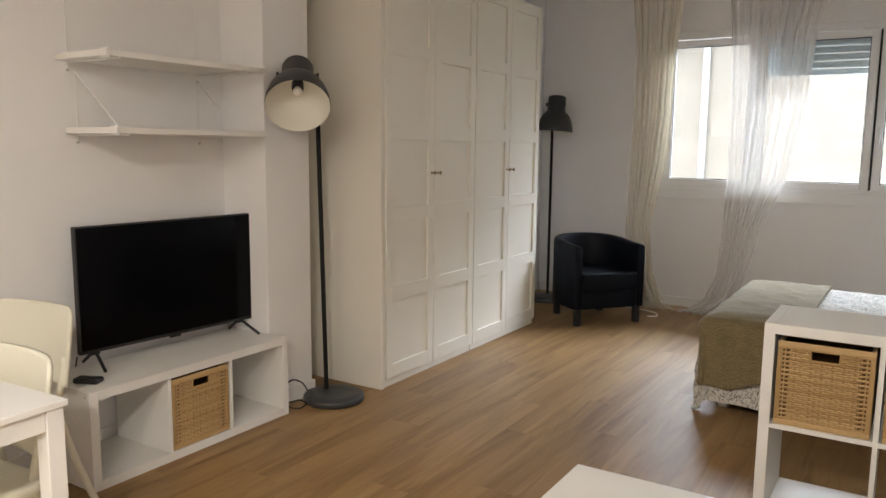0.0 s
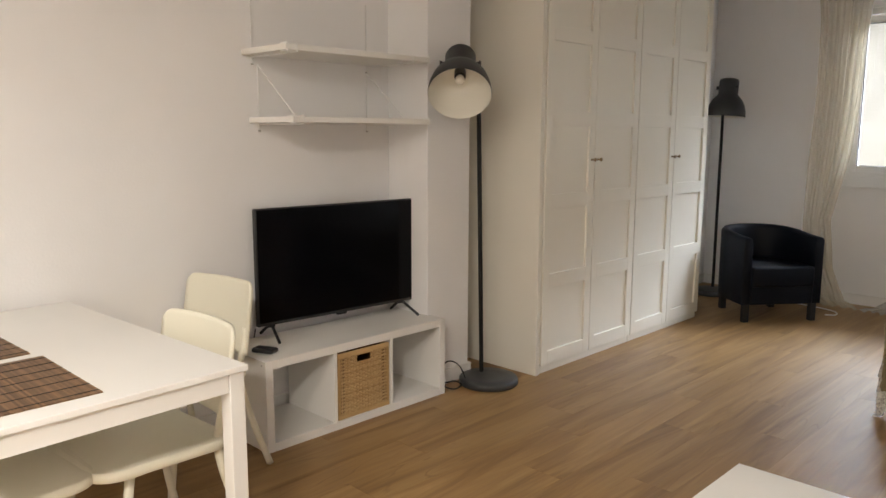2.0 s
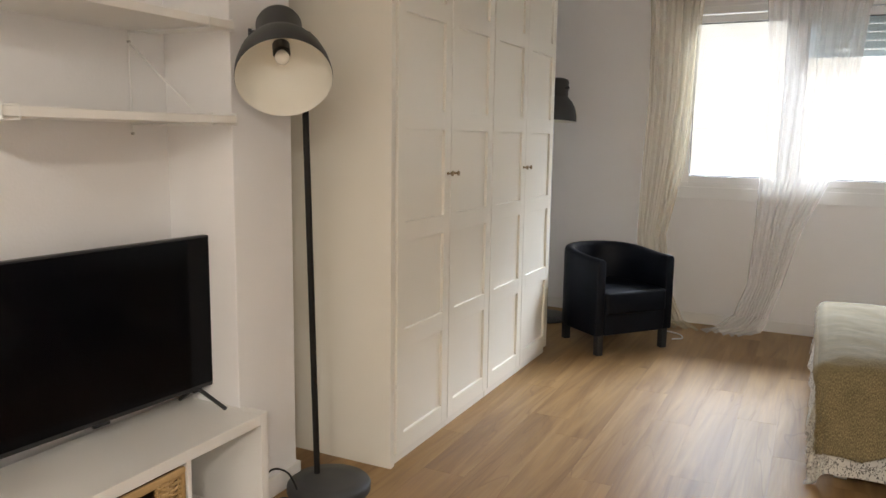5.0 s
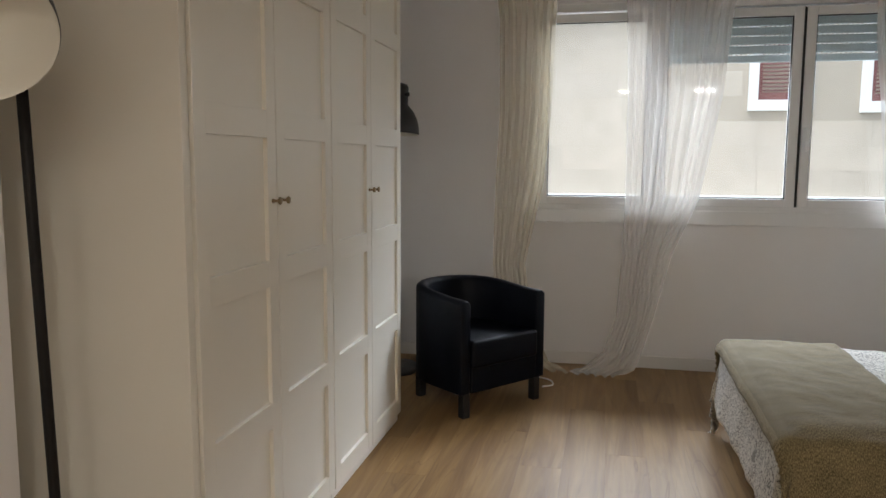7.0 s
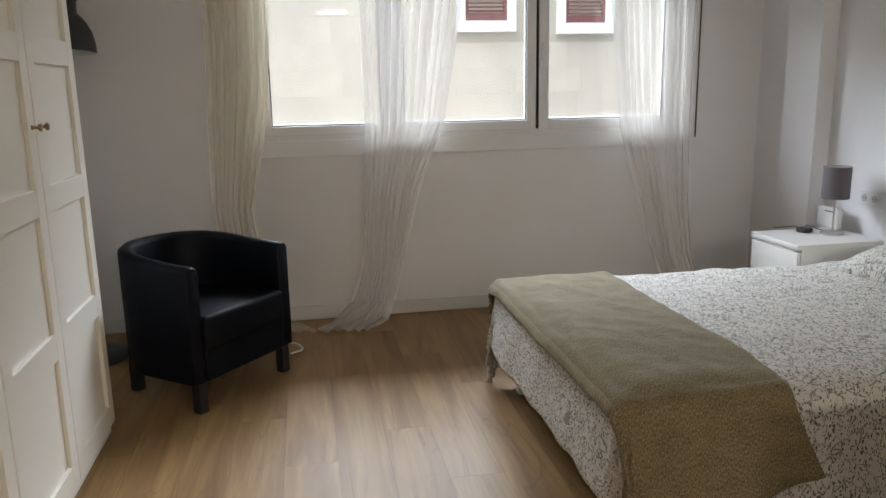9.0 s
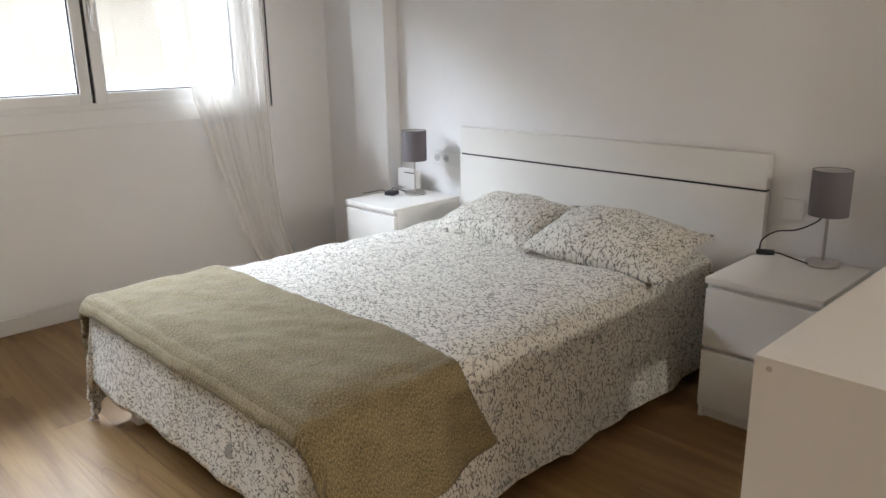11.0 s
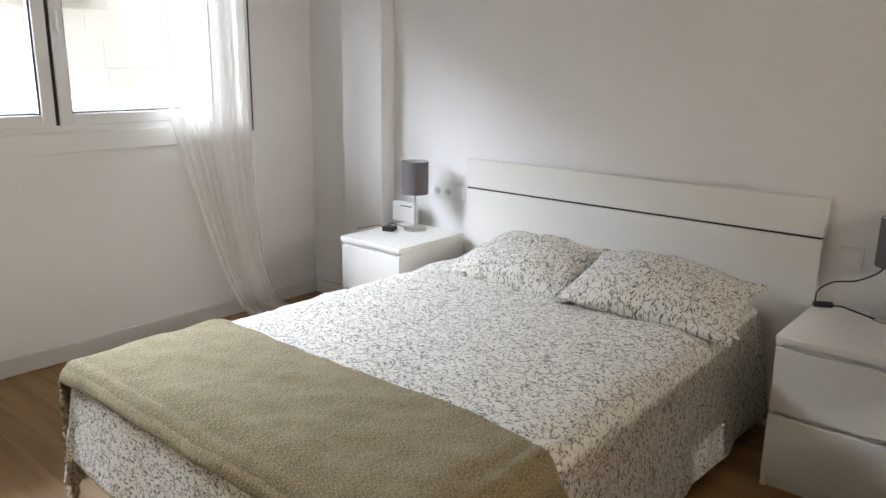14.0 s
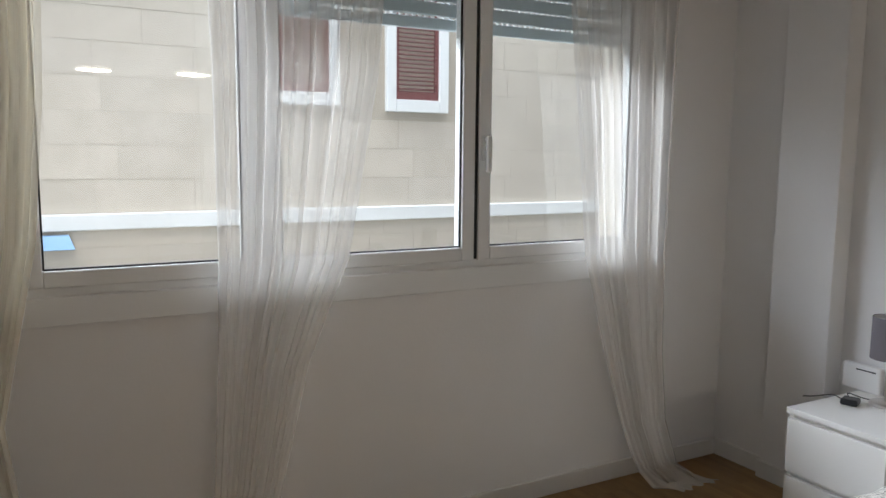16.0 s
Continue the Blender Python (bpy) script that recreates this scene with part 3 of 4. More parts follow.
# ---- cube shelves ----
def basket(loc, rz, w=0.325, h=0.325, d=0.34, label="square wicker storage basket in a cube shelf"):
    t = thing("wicker_basket", loc, label, "basket", rz, "wicker baskets")
    bm = B()
    nst, nrow = 18, 33
    r = 0.0046
    edge = 0.016
    for k in range(nrow):
        z = 0.026 + (h - 0.052) * k / (nrow - 1)
        inner = -w / 2 + edge + (0.034 if k % 2 else 0.0)
        spans = [(inner, -inner)]
        if h * 0.80 < z < h * 0.93:
            spans = [(inner, -0.045), (0.045, -inner)]
        for a, b in spans:
            n = max(4, int((b - a) / 0.0055))
            pts = []
            for i in range(n + 1):
                x = a + (b - a) * i / n
                ph = (x + w / 2) / (w / nst) * math.pi
                wob = 0.0016 * noise.noise((x * 30, z * 40, 3.1 + loc[0]))
                pts.append((x, -d / 2 - 0.003 + 0.0036 * math.sin(ph + math.pi * (k % 2)), z + wob))
            tube(bm, pts, r, 5)
    part("weave", bm, M_wicker, t, "woven honey-coloured wicker", True)
    bm = B()
    for i in range(nst):
        x = -w / 2 + w / nst * (i + 0.5)
        if abs(x) > 0.05:
            cyl(bm, (x, -d / 2 - 0.003, 0.01), (x, -d / 2 - 0.003, h - 0.012), 0.0028, None, 6)
        else:
            cyl(bm, (x, -d / 2 - 0.003, 0.01), (x, -d / 2 - 0.003, h * 0.79), 0.0028, None, 6)
    tagged(part("stake_rest", bm, M_wicker, t), kind="stuff")
    # walls close behind the strands, dark so the gaps read as shaded
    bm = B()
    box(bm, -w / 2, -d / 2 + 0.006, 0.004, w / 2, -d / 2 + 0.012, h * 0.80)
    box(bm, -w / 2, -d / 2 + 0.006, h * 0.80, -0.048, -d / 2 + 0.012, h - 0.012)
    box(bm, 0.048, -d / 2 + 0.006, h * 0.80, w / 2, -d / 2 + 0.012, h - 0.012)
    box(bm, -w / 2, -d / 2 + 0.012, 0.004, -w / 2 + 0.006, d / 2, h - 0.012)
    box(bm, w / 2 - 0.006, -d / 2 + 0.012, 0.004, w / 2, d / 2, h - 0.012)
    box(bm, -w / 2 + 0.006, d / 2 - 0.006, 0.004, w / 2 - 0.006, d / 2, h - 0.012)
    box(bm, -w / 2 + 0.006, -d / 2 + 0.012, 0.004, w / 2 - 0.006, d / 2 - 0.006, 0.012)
    part("basket_wall", bm, M_wicker_shaded, t)
    bm = B()
    for z in (0.011, h - 0.011):
        box(bm, -w / 2, -d / 2 - 0.010, z - 0.011, w / 2, -d / 2 + 0.004, z + 0.011, 0.004)
    for x in (-w / 2 + 0.009, w / 2 - 0.009):
        box(bm, x - 0.009, -d / 2 - 0.009, 0.022, x + 0.009, -d / 2 + 0.003, h - 0.022, 0.004)
        tube(bm, [(x, -d / 2, h - 0.008), (x, d / 2, h - 0.008)], 0.008, 8)
    part("rim", bm, M_wicker, t, "flat honey-coloured cane border")
    bm = B()
    for z in (h * 0.80, h * 0.93):
        tube(bm, [(-0.05, -d / 2 - 0.004, z), (0.05, -d / 2 - 0.004, z)], 0.005, 6)
    for x in (-0.05, 0.05):
        tube(bm, [(x, -d / 2 - 0.004, h * 0.80), (x, -d / 2 - 0.004, h * 0.93)], 0.005, 6)
    part("handle_hole", bm, M_wicker, t, "cane edging of the hand hole")
    return t


def cube_shelf(loc, rz, cols, rows, length, height, label):
    """A shelf of square compartments, local x along its length, its front at local y = 0 facing -y."""
    t = thing("cube_shelf", loc, label, "shelf", rz)
    D, O, I = 0.39, 0.039, 0.017
    part("top_panel", box(B(), O + 0.0004, 0.0003, height - O, length - O - 0.0004, D - 0.0003, height - 0.0003, 0.001), M_white, t)
    part("bottom_panel", box(B(), O + 0.0004, 0.0003, 0, length - O - 0.0004, D - 0.0003, O, 0.001), M_white, t)
    for x in (0, length - O):
        part("side_panel", box(B(), x, 0, 0, x + O, D, height, 0.0015), M_white, t)
    cw = (length - 2 * O - (cols - 1) * I) / cols
    ch = (height - 2 * O - (rows - 1) * I) / rows
    for c in range(1, cols):
        x = O + c * cw + (c - 1) * I
        part("divider", box(B(), x, 0.004, O, x + I, D - 0.004, height - O), M_white, t)
    for r in range(1, rows):
        z = O + r * ch + (r - 1) * I
        for c in range(cols):
            x = O + c * (cw + I)
            part("shelf_board", box(B(), x, 0.004, z, x + cw, D - 0.004, z + I), M_white, t)
    for x, s in ((-0.0008, 1), (length - 0.0004, 1)):
        for y in (0.03, D - 0.03):
            for z in (height - 0.022, 0.022):
                part("screw_cap", cyl(B(), (x, y, z), (x + 0.0012, y, z), 0.006, None, 12), M_steel, t, "small round metal screw head")
    return t, cw, ch


# low bench under the television: front faces +x
bench, cw, ch = cube_shelf((-2.575, 1.60, 0), 90, 3, 1, 1.12, 0.42, "low white three-cube bench carrying the television")
basket((-2.575 - 0.185, 1.60 + 0.56, 0.04), 90, 0.325, 0.328, 0.34)
tvc = thing("television_cable", (0, 0, 0), "thin black cable hanging behind the open bench compartment", "cable")
part("flex", tube(B(), smooth_path([(-2.972, 1.80, 0.46), (-2.972, 1.78, 0.38), (-2.968, 1.74, 0.33), (-2.972, 1.70, 0.25), (-2.974, 1.69, 0.12)]), 0.003, 6), M_gasket, tvc, "", True)
# two-row shelf dividing the room: front faces -y
cube_shelf((-0.285, 2.845, 0), 0, 4, 2, 1.48, 0.78, "white four-by-two cube shelf standing beside the bed")
cw2 = (1.48 - 0.078 - 0.051) / 4
ch2 = (0.78 - 0.078 - 0.017) / 2
for c in (0, 1):
    basket((-0.285 + 0.039 + cw2 / 2 + c * (cw2 + 0.017), 2.845 + 0.19, 0.039 + ch2 + 0.018), 0, 0.318, 0.318, 0.34)

# ---- television ----
tv = thing("television", (-2.85, 2.235, 0.42), "black flat-screen television on two splayed feet, switched off", "television", 86.0)
TW, TB, TH = 0.945, 0.068, 0.565
part("housing", box(B(), -TW / 2, 0.0, TB, TW / 2, 0.03, TB + TH, 0.004), M_blackplastic, tv)
part("rear_bulge", box(B(), -0.30, 0.03, TB + 0.03, 0.30, 0.065, TB + 0.36, 0.012), M_blackplastic, tv)
part("screen", box(B(), -TW / 2 + 0.007, -0.002, TB + 0.016, TW / 2 - 0.007, 0.0, TB + TH - 0.007), M_screen, tv, "dark glossy screen")
part("badge", box(B(), -0.03, -0.004, TB - 0.008, 0.03, 0.006, TB + 0.002, 0.002), M_blackplastic, tv)
for sx in (-1, 1):
    bm = B()
    x = sx * 0.40
    tube(bm, [(x, 0.012, TB + 0.006), (x + sx * 0.025, -0.11, 0.008)], 0.0075, 8)
    tube(bm, [(x, 0.018, TB + 0.006), (x + sx * 0.005, 0.11, 0.008)], 0.0075, 8)
    box(bm, x - 0.02, 0.004, TB - 0.012, x + 0.02, 0.026, TB + 0.01, 0.004)
    part("foot", bm, M_blackplastic, tv)
remote = tagged(part("media_box", box(B(), -0.055, -0.03, 0, 0.055, 0.03, 0.022, 0.009, 3), M_blackplastic), "small black media box lying on the bench", "media box")
remote.matrix_basis = pose(-2.71, 1.685, 0.421, 0, 0, 25)

# ---- wall shelves ----
for z, y0, y1 in ((1.452, 1.82, 2.66), (1.762, 1.79, 2.66)):
    sh = thing("wall_shelf", (XL, 0, z), "white wooden shelf board on thin wire brackets", "shelf", group="wall shelves above the television")
    part("board", box(B(), 0.004, y0, 0, 0.366, y1, 0.026, 0.002), M_white, sh)
    for yy in (y0 + 0.055, y1 - 0.12):
        bm = B()
        top = 0.32 if z < 1.6 else 0.36
        tube(bm, [(0.006, yy, -0.03), (0.006, yy, top - 0.05)], 0.004, 6)
        tube(bm, ([(0.006, yy, 0.27), (0.30, yy, 0.03)] if z < 1.6 else []) + [(0.372, yy, 0.03), (0.372, yy, -0.006), (0.006, yy, -0.006)], 0.0036, 6)
        part("wire_bracket", bm, M_switch, sh, "thin white wire bracket")
        part("screw", cyl(B(), (0.001, yy, -0.038), (0.010, yy, -0.038), 0.005, None, 10), M_steel, sh)
    for yy in (y0 + 0.001, y1 - 0.012):
        bm = B()
        tube(bm, [(0.32, yy + 0.006, 0.030), (0.374, yy + 0.006, 0.030), (0.374, yy + 0.006, -0.004), (0.32, yy + 0.006, -0.004)], 0.004, 6)
        part("end_clip", bm, M_switch, sh, "white end clip")


# ---- floor lamps ----
def floor_lamp(base, pole, aim, shade_at, htop, label, lean=(0, 0)):
    """A lamp with a round foot, an upright pole and a bell shade whose mouth centre is shade_at and looks along aim."""
    t = thing("floor_lamp", (*base, 0), label, "lamp", group="floor lamps")
    bx, by = base
    p = Vector((pole[0] - bx, pole[1] - by, 0))
    part("foot_disc", lathe(B(), [(0.001, 0), (0.162, 0), (0.168, 0.006), (0.168, 0.030), (0.160, 0.040), (0.10, 0.043), (0.001, 0.044)], 48), M_lampgrey, t, "heavy round dark grey foot", True)
    part("pole", cyl(B(), (p.x, p.y, 0.04), (p.x + lean[0], p.y + lean[1], htop), 0.0125, None, 16), M_pole, t, "slim brown-black pole")
    a = Vector(aim).normalized()
    c = Vector(shade_at) - Vector((bx, by, 0))
    m = Matrix.Translation(c) @ (-a).to_track_quat("Z", "Y").to_matrix().to_4x4()
    outer = [(0.160, 0.0), (0.162, 0.006), (0.158, 0.05), (0.145, 0.10), (0.122, 0.145), (0.095, 0.175), (0.083, 0.188), (0.081, 0.195), (0.081, 0.300), (0.074, 0.318), (0.045, 0.328), (0.001, 0.330)]
    inner = [(0.160, 0.0), (0.156, 0.006), (0.152, 0.05), (0.139, 0.10), (0.117, 0.143), (0.090, 0.172), (0.06, 0.182), (0.001, 0.183)]
    sh = part("shade", lathe(B(), outer, 48, m), M_lampgrey, t, "dark grey metal bell shade", True)
    part("shade_lining", lathe(B(), inner, 48, m), M_lampin, sh, "cream enamelled inside", True)
    part("socket", cyl(B(), m @ Vector((0, 0, 0.182)), m @ Vector((0, 0, 0.138)), 0.030, None, 20), M_blackplastic, sh)
    part("bulb", lathe(B(), [(0.001, 0.092), (0.013, 0.094), (0.024, 0.105), (0.026, 0.116), (0.021, 0.130), (0.016, 0.140)], 20, m), M_bulb, sh, "white light bulb", True)
    top = Vector((p.x + lean[0], p.y + lean[1], htop))
    joint = m @ Vector((0, 0, 0.245))
    d = (top - joint)
    side = joint + d.normalized() * 0.078
    bm = B()
    tube(bm, [top - Vector((0, 0, 0.02)), top, side], 0.011, 8)
    cyl(bm, side - d.normalized() * 0.01, side + d.normalized() * 0.022, 0.016, None, 14)
    part("arm", bm, M_lampgrey, t)
    for s in (-1, 1):
        bm = B()
        cyl(bm, m @ Vector((s * 0.076, 0, 0.250)), m @ Vector((s * 0.098, 0, 0.250)), 0.009, None, 10)
        cyl(bm, m @ Vector((s * 0.096, 0, 0.250)), m @ Vector((s * 0.108, 0, 0.250)), 0.014, None, 10)
        part("tilt_screw", bm, M_blackplastic, t, "black tilting knob")
    return t


floor_lamp((-2.52, 3.02), (-2.60, 3.05), (0.50, -0.55, -0.67), (-2.46, 2.70, 1.600), 1.70, "dark grey metal floor lamp standing beside the wardrobe", (-0.015, -0.035))
floor_lamp((-2.70, 6.27), (-2.74, 6.36), (-0.03, -0.06, -1.0), (-2.715, 6.36, 1.555), 1.80, "dark grey metal floor lamp in the corner behind the armchair")

cord = thing("lamp_cord", (0, 0, 0), "black lamp cord lying on the floor beside the bench", "cord")
part("cord", tube(B(), smooth_path([(-2.60, 2.90, 0.006), (-2.57, 2.80, 0.006), (-2.60, 2.74, 0.03), (-2.635, 2.735, 0.10), (-2.63, 2.80, 0.15), (-2.60, 2.86, 0.12), (-2.585, 2.90, 0.03), (-2.62, 2.93, 0.006)]), 0.004, 6), M_gasket, cord, "", True)
part("cord_tail", tube(B(), smooth_path([(-2.62, 2.72, 0.05), (-2.60, 2.76, 0.045), (-2.575, 2.80, 0.05), (-2.57, 2.85, 0.02)]), 0.004, 6), M_gasket, cord, "", True)


wc = thing("white_cable", (0, 0, 0), "white flex lying on the floor beside the armchair", "cable")
part("flex", tube(B(), smooth_path([(-2.60, 6.30, 0.006), (-2.30, 6.38, 0.006), (-1.95, 6.36, 0.006), (-1.70, 6.28, 0.007), (-1.64, 6.16, 0.007), (-1.70, 6.10, 0.007)]), 0.005, 6), M_switch, wc, "", True)

# ---- armchair ----
def armchair(loc, rz):
    t = thing("armchair", loc, "black leather tub armchair standing in front of the window wall", "armchair", rz)
    # U-shaped shell, open to local -y
    path = [(-0.285, -0.29), (-0.285, -0.15), (-0.285, 0.0)]
    for i in range(1, 12):
        a = math.pi - math.pi * i / 12
        path.append((0.285 * math.cos(a), 0.285 * math.sin(a) * 1.0))
    path += [(0.285, 0.0), (0.285, -0.15), (0.285, -0.29)]
    bm = B()
    rings = []
    for i, (x, y) in enumerate(path):
        x0, y0 = path[max(i - 1, 0)]
        x1, y1 = path[min(i + 1, len(path) - 1)]
        tx, ty = x1 - x0, y1 - y0
        ln = math.hypot(tx, ty)
        nx, ny = -ty / ln, tx / ln
        k = max(0.0, (y + 0.29) / 0.575)
        top = 0.645 + 0.040 * k * k * (3 - 2 * k)
        prof = []
        hw = 0.034
        for s, z in ((-hw, 0.135), (-hw, 0.40), (-hw, top - 0.03)):
            prof.append((s, z))
        for q in range(1, 6):
            ang = math.pi - math.pi * q / 6
            prof.append((hw * math.cos(ang), top - 0.03 + 0.03 * math.sin(ang)))
        for s, z in ((hw, top - 0.03), (hw, 0.40), (hw, 0.135)):
            prof.append((s, z))
        rings.append([bm.verts.new((x + nx * s, y + ny * s, z)) for s, z in prof])
    for a, b in zip(rings, rings[1:]):
        for k in range(len(a)):
            bm.faces.new((a[k], a[(k + 1) % len(a)], b[(k + 1) % len(a)], b[k]))
    for r, flip in ((rings[0], False), (rings[-1], True)):
        bm.faces.new(r[::-1] if flip else r)
    bmesh.ops.recalc_face_normals(bm, faces=bm.faces)
    shell = part("shell", bm, M_leather, t, "curved back and arms in one piece", True)
    bv = shell.modifiers.new("edge", "BEVEL")
    bv.width, bv.segments, bv.limit_method, bv.angle_limit = 0.008, 2, "ANGLE", radians(50)
    part("front_panel", box(B(), -0.251, -0.296, 0.135, 0.251, -0.25, 0.40, 0.012, 3), M_leather, t)
    bm = B()
    pts = [(-0.25, -0.31), (0.25, -0.31), (0.25, 0.02)] + [(0.25 * math.cos(math.pi * i / 10), 0.02 + 0.22 * math.sin(math.pi * i / 10)) for i in range(1, 10)] + [(-0.25, 0.02)]
    lo = [bm.verts.new((x, y, 0.27)) for x, y in pts]
    hi = [bm.verts.new((x, y, 0.425)) for x, y in pts]
    n = len(pts)
    for i in range(n):
        bm.faces.new((lo[i], lo[(i + 1) % n], hi[(i + 1) % n], hi[i]))
    bm.faces.new(lo[::-1])
    bm.faces.new(hi)
    bmesh.ops.bevel(bm, geom=[e for e in bm.edges if abs(e.verts[0].co.z - e.verts[1].co.z) < 1e-5 or abs(e.verts[0].co.y + 0.31) < 1e-3], offset=0.022, segments=4, profile=0.5, affect="EDGES")
    part("seat_cushion", bm, M_leather, t, "thick padded seat", True)
    for x, y in ((-0.27, -0.26), (0.27, -0.26), (-0.21, 0.20), (0.21, 0.20)):
        part("leg", box(B(), x - 0.023, y - 0.023, 0, x + 0.023, y + 0.023, 0.136, 0.003), M_blackplastic, t, "square black wooden leg")
    return t


armchair((-2.105, 5.825, 0), 51.5)


# ---- bed ----
BX0, BX1, BY0, BY1, BZ = -0.76, 1.27, 4.06, 5.43, 0.515
bed = thing("bed", (0, 0, 0), "white double bed with a tall plain headboard", "bed")
part("headboard", box(B(), 1.29, 3.875, 0, 1.335, 5.545, 0.783, 0.002), M_white, bed)
part("headboard_top", box(B(), 1.29, 3.875, 0.792, 1.335, 5.545, 0.932, 0.002), M_white, bed)
part("headboard_groove", box(B(), 1.297, 3.88, 0.7832, 1.33, 5.54, 0.7918), M_gasket, bed, "thin black groove across the headboard")
part("side_rail", box(B(), -0.70, 4.09, 0.12, 1.289, 4.11, 0.34, 0.002), M_white, bed)
part("side_rail", box(B(), -0.70, 5.38, 0.12, 1.289, 5.40, 0.34, 0.002), M_white, bed)
part("foot_rail", box(B(), -0.725, 4.09, 0.12, -0.7005, 5.40, 0.34, 0.002), M_white, bed)
for x in (-0.69, 1.20):
    for y in (4.125, 5.325):
        part("leg", box(B(), x, y, 0, x + 0.05, y + 0.05, 0.12, 0.002), M_white, bed)
tagged(part("mattress", box(B(), -0.69, 4.115, 0.345, 1.285, 5.375, 0.49, 0.04, 3), M_white), "white mattress hidden under the bedspread", "mattress")


def drape(u, v, drops, top, rect, seed, flare=0.05, ripple=0.018, wrinkle=0.006, hem=0.03):
    """A point of a cloth laid over a box: u, v in metres on the flat cloth, which hangs over the sides."""
    x0, x1, y0, y1 = rect
    px, py = min(max(u, x0), x1), min(max(v, y0), y1)
    dx, dy = u - px, v - py
    d = math.hypot(dx, dy)
    wr = wrinkle * (noise.noise((u * 5.5, v * 4.0, seed)) + 0.6 * noise.noise((u * 13 + v * 6, v * 9, seed + 5)) + 0.35 * noise.noise((u * 24, v * 28 + u * 9, seed + 8)) - 1.1 * abs(noise.noise((u * 4 + v * 5, v * 4 - u * 3, seed + 2))))
    if d < 1e-6:
        edge = min(u - x0, x1 - u, v - y0, y1 - v)
        sag = 0.018 * max(0.0, 1 - max(edge, 0) / 0.09) ** 2
        return Vector((u, v, top + wr - sag))
    nx, ny = dx / d, dy / d
    r = 0.065
    if d < r * 1.57:
        a = d / r
        out, down = r * math.sin(a), r * (1 - math.cos(a))
    else:
        out, down = r, r + d - r * 1.57
    along = u * abs(ny) + v * abs(nx) + math.atan2(ny, nx) * 0.35
    k = min(1.0, down / 0.4)
    warp = along + 0.12 * noise.noise((along * 3, d * 2, seed + 9))
    fold = ripple * k * (0.5 * math.sin(warp * 17 + seed) + 0.4 * math.sin(warp * 33 + 2 * seed) + 2.2 * noise.noise((along * 5, d * 1.5, seed)))
    out = out * 0.6 + flare * k + fold
    z = top - 0.018 - down + wr
    if z < 0.012:
        out += (0.012 - z) * 0.8
        z = 0.012 + 0.008 * noise.noise((u * 20, v * 20, seed))
    return Vector((px + nx * out, py + ny * out, z))


RECT = (BX0 + 0.03, BX1, BY0 + 0.03, BY1 - 0.03)


def spread(u, v):
    uu = RECT[0] - 0.33 + u * (1.255 - RECT[0] + 0.33)
    vv = RECT[2] - 0.47 + v * (RECT[3] - RECT[2] + 0.92)
    # the hem is uneven
    if vv < RECT[2]:
        vv += 0.03 * noise.noise((uu * 3, 1.7, 0)) * (RECT[2] - vv) / 0.43
    return drape(uu, vv, None, BZ, RECT, 1.3, 0.055, 0.008, 0.010)


ob = part("bedspread", sheet(B(), 150, 150, spread, lambda u, v: (u * 2.4, v * 2.2)), M_floral)
part("hem", sheet(B(), 150, 2, lambda u, v: spread(u, v * 0.012) + Vector((0, -0.004, 0)), lambda u, v: (u * 2.4, v * 0.026)), M_floral, ob)
tagged(solidify(ob, 0.004), "white bedspread printed with small grey-green sprigs", "bedspread")


def throw(u, v):
    uu = -0.835 + u * 0.56
    vv = RECT[2] - 0.40 + v * (RECT[3] - RECT[2] + 0.80)
    rect = (RECT[0] - 0.02, RECT[1], RECT[2] - 0.008, RECT[3] + 0.008)
    uu += 0.02 * noise.noise((vv * 3, 4.2, 0)) * (1 if u > 0.5 else 0.3)
    p = drape(uu, vv, None, BZ + 0.014, rect, 3.7, 0.075, 0.020, 0.007)
    hang = max(0.0, rect[2] - vv) / 0.4
    # the loose corner kicks out and the hem slants
    p.x += 0.06 * hang ** 2 * max(0.0, u - 0.35) / 0.65
    p.y -= 0.03 * hang ** 2 * max(0.0, u - 0.6) / 0.4
    p.z += 0.22 * hang * max(0.0, u - 0.4)
    return p


ob = part("throw", sheet(B(), 60, 150, throw, lambda u, v: (u * 0.55, v * 2.2)), M_throw)
hem = sheet(B(), 4, 440, lambda u, v: throw(-0.012 + u * 0.062, v) + Vector((-0.004, 0, 0.0145 + 0.0045 * math.sin(u * math.pi) * (0.4 + 0.6 * math.sin(v * 900)))), lambda u, v: (u * 0.03, v * 2.2))
part("hem", hem, M_throwhem, ob, "thick paler ribbed edge", True)
tagged(solidify(ob, 0.010, 1.0), "olive green woven throw laid across the foot of the bed", "blanket")


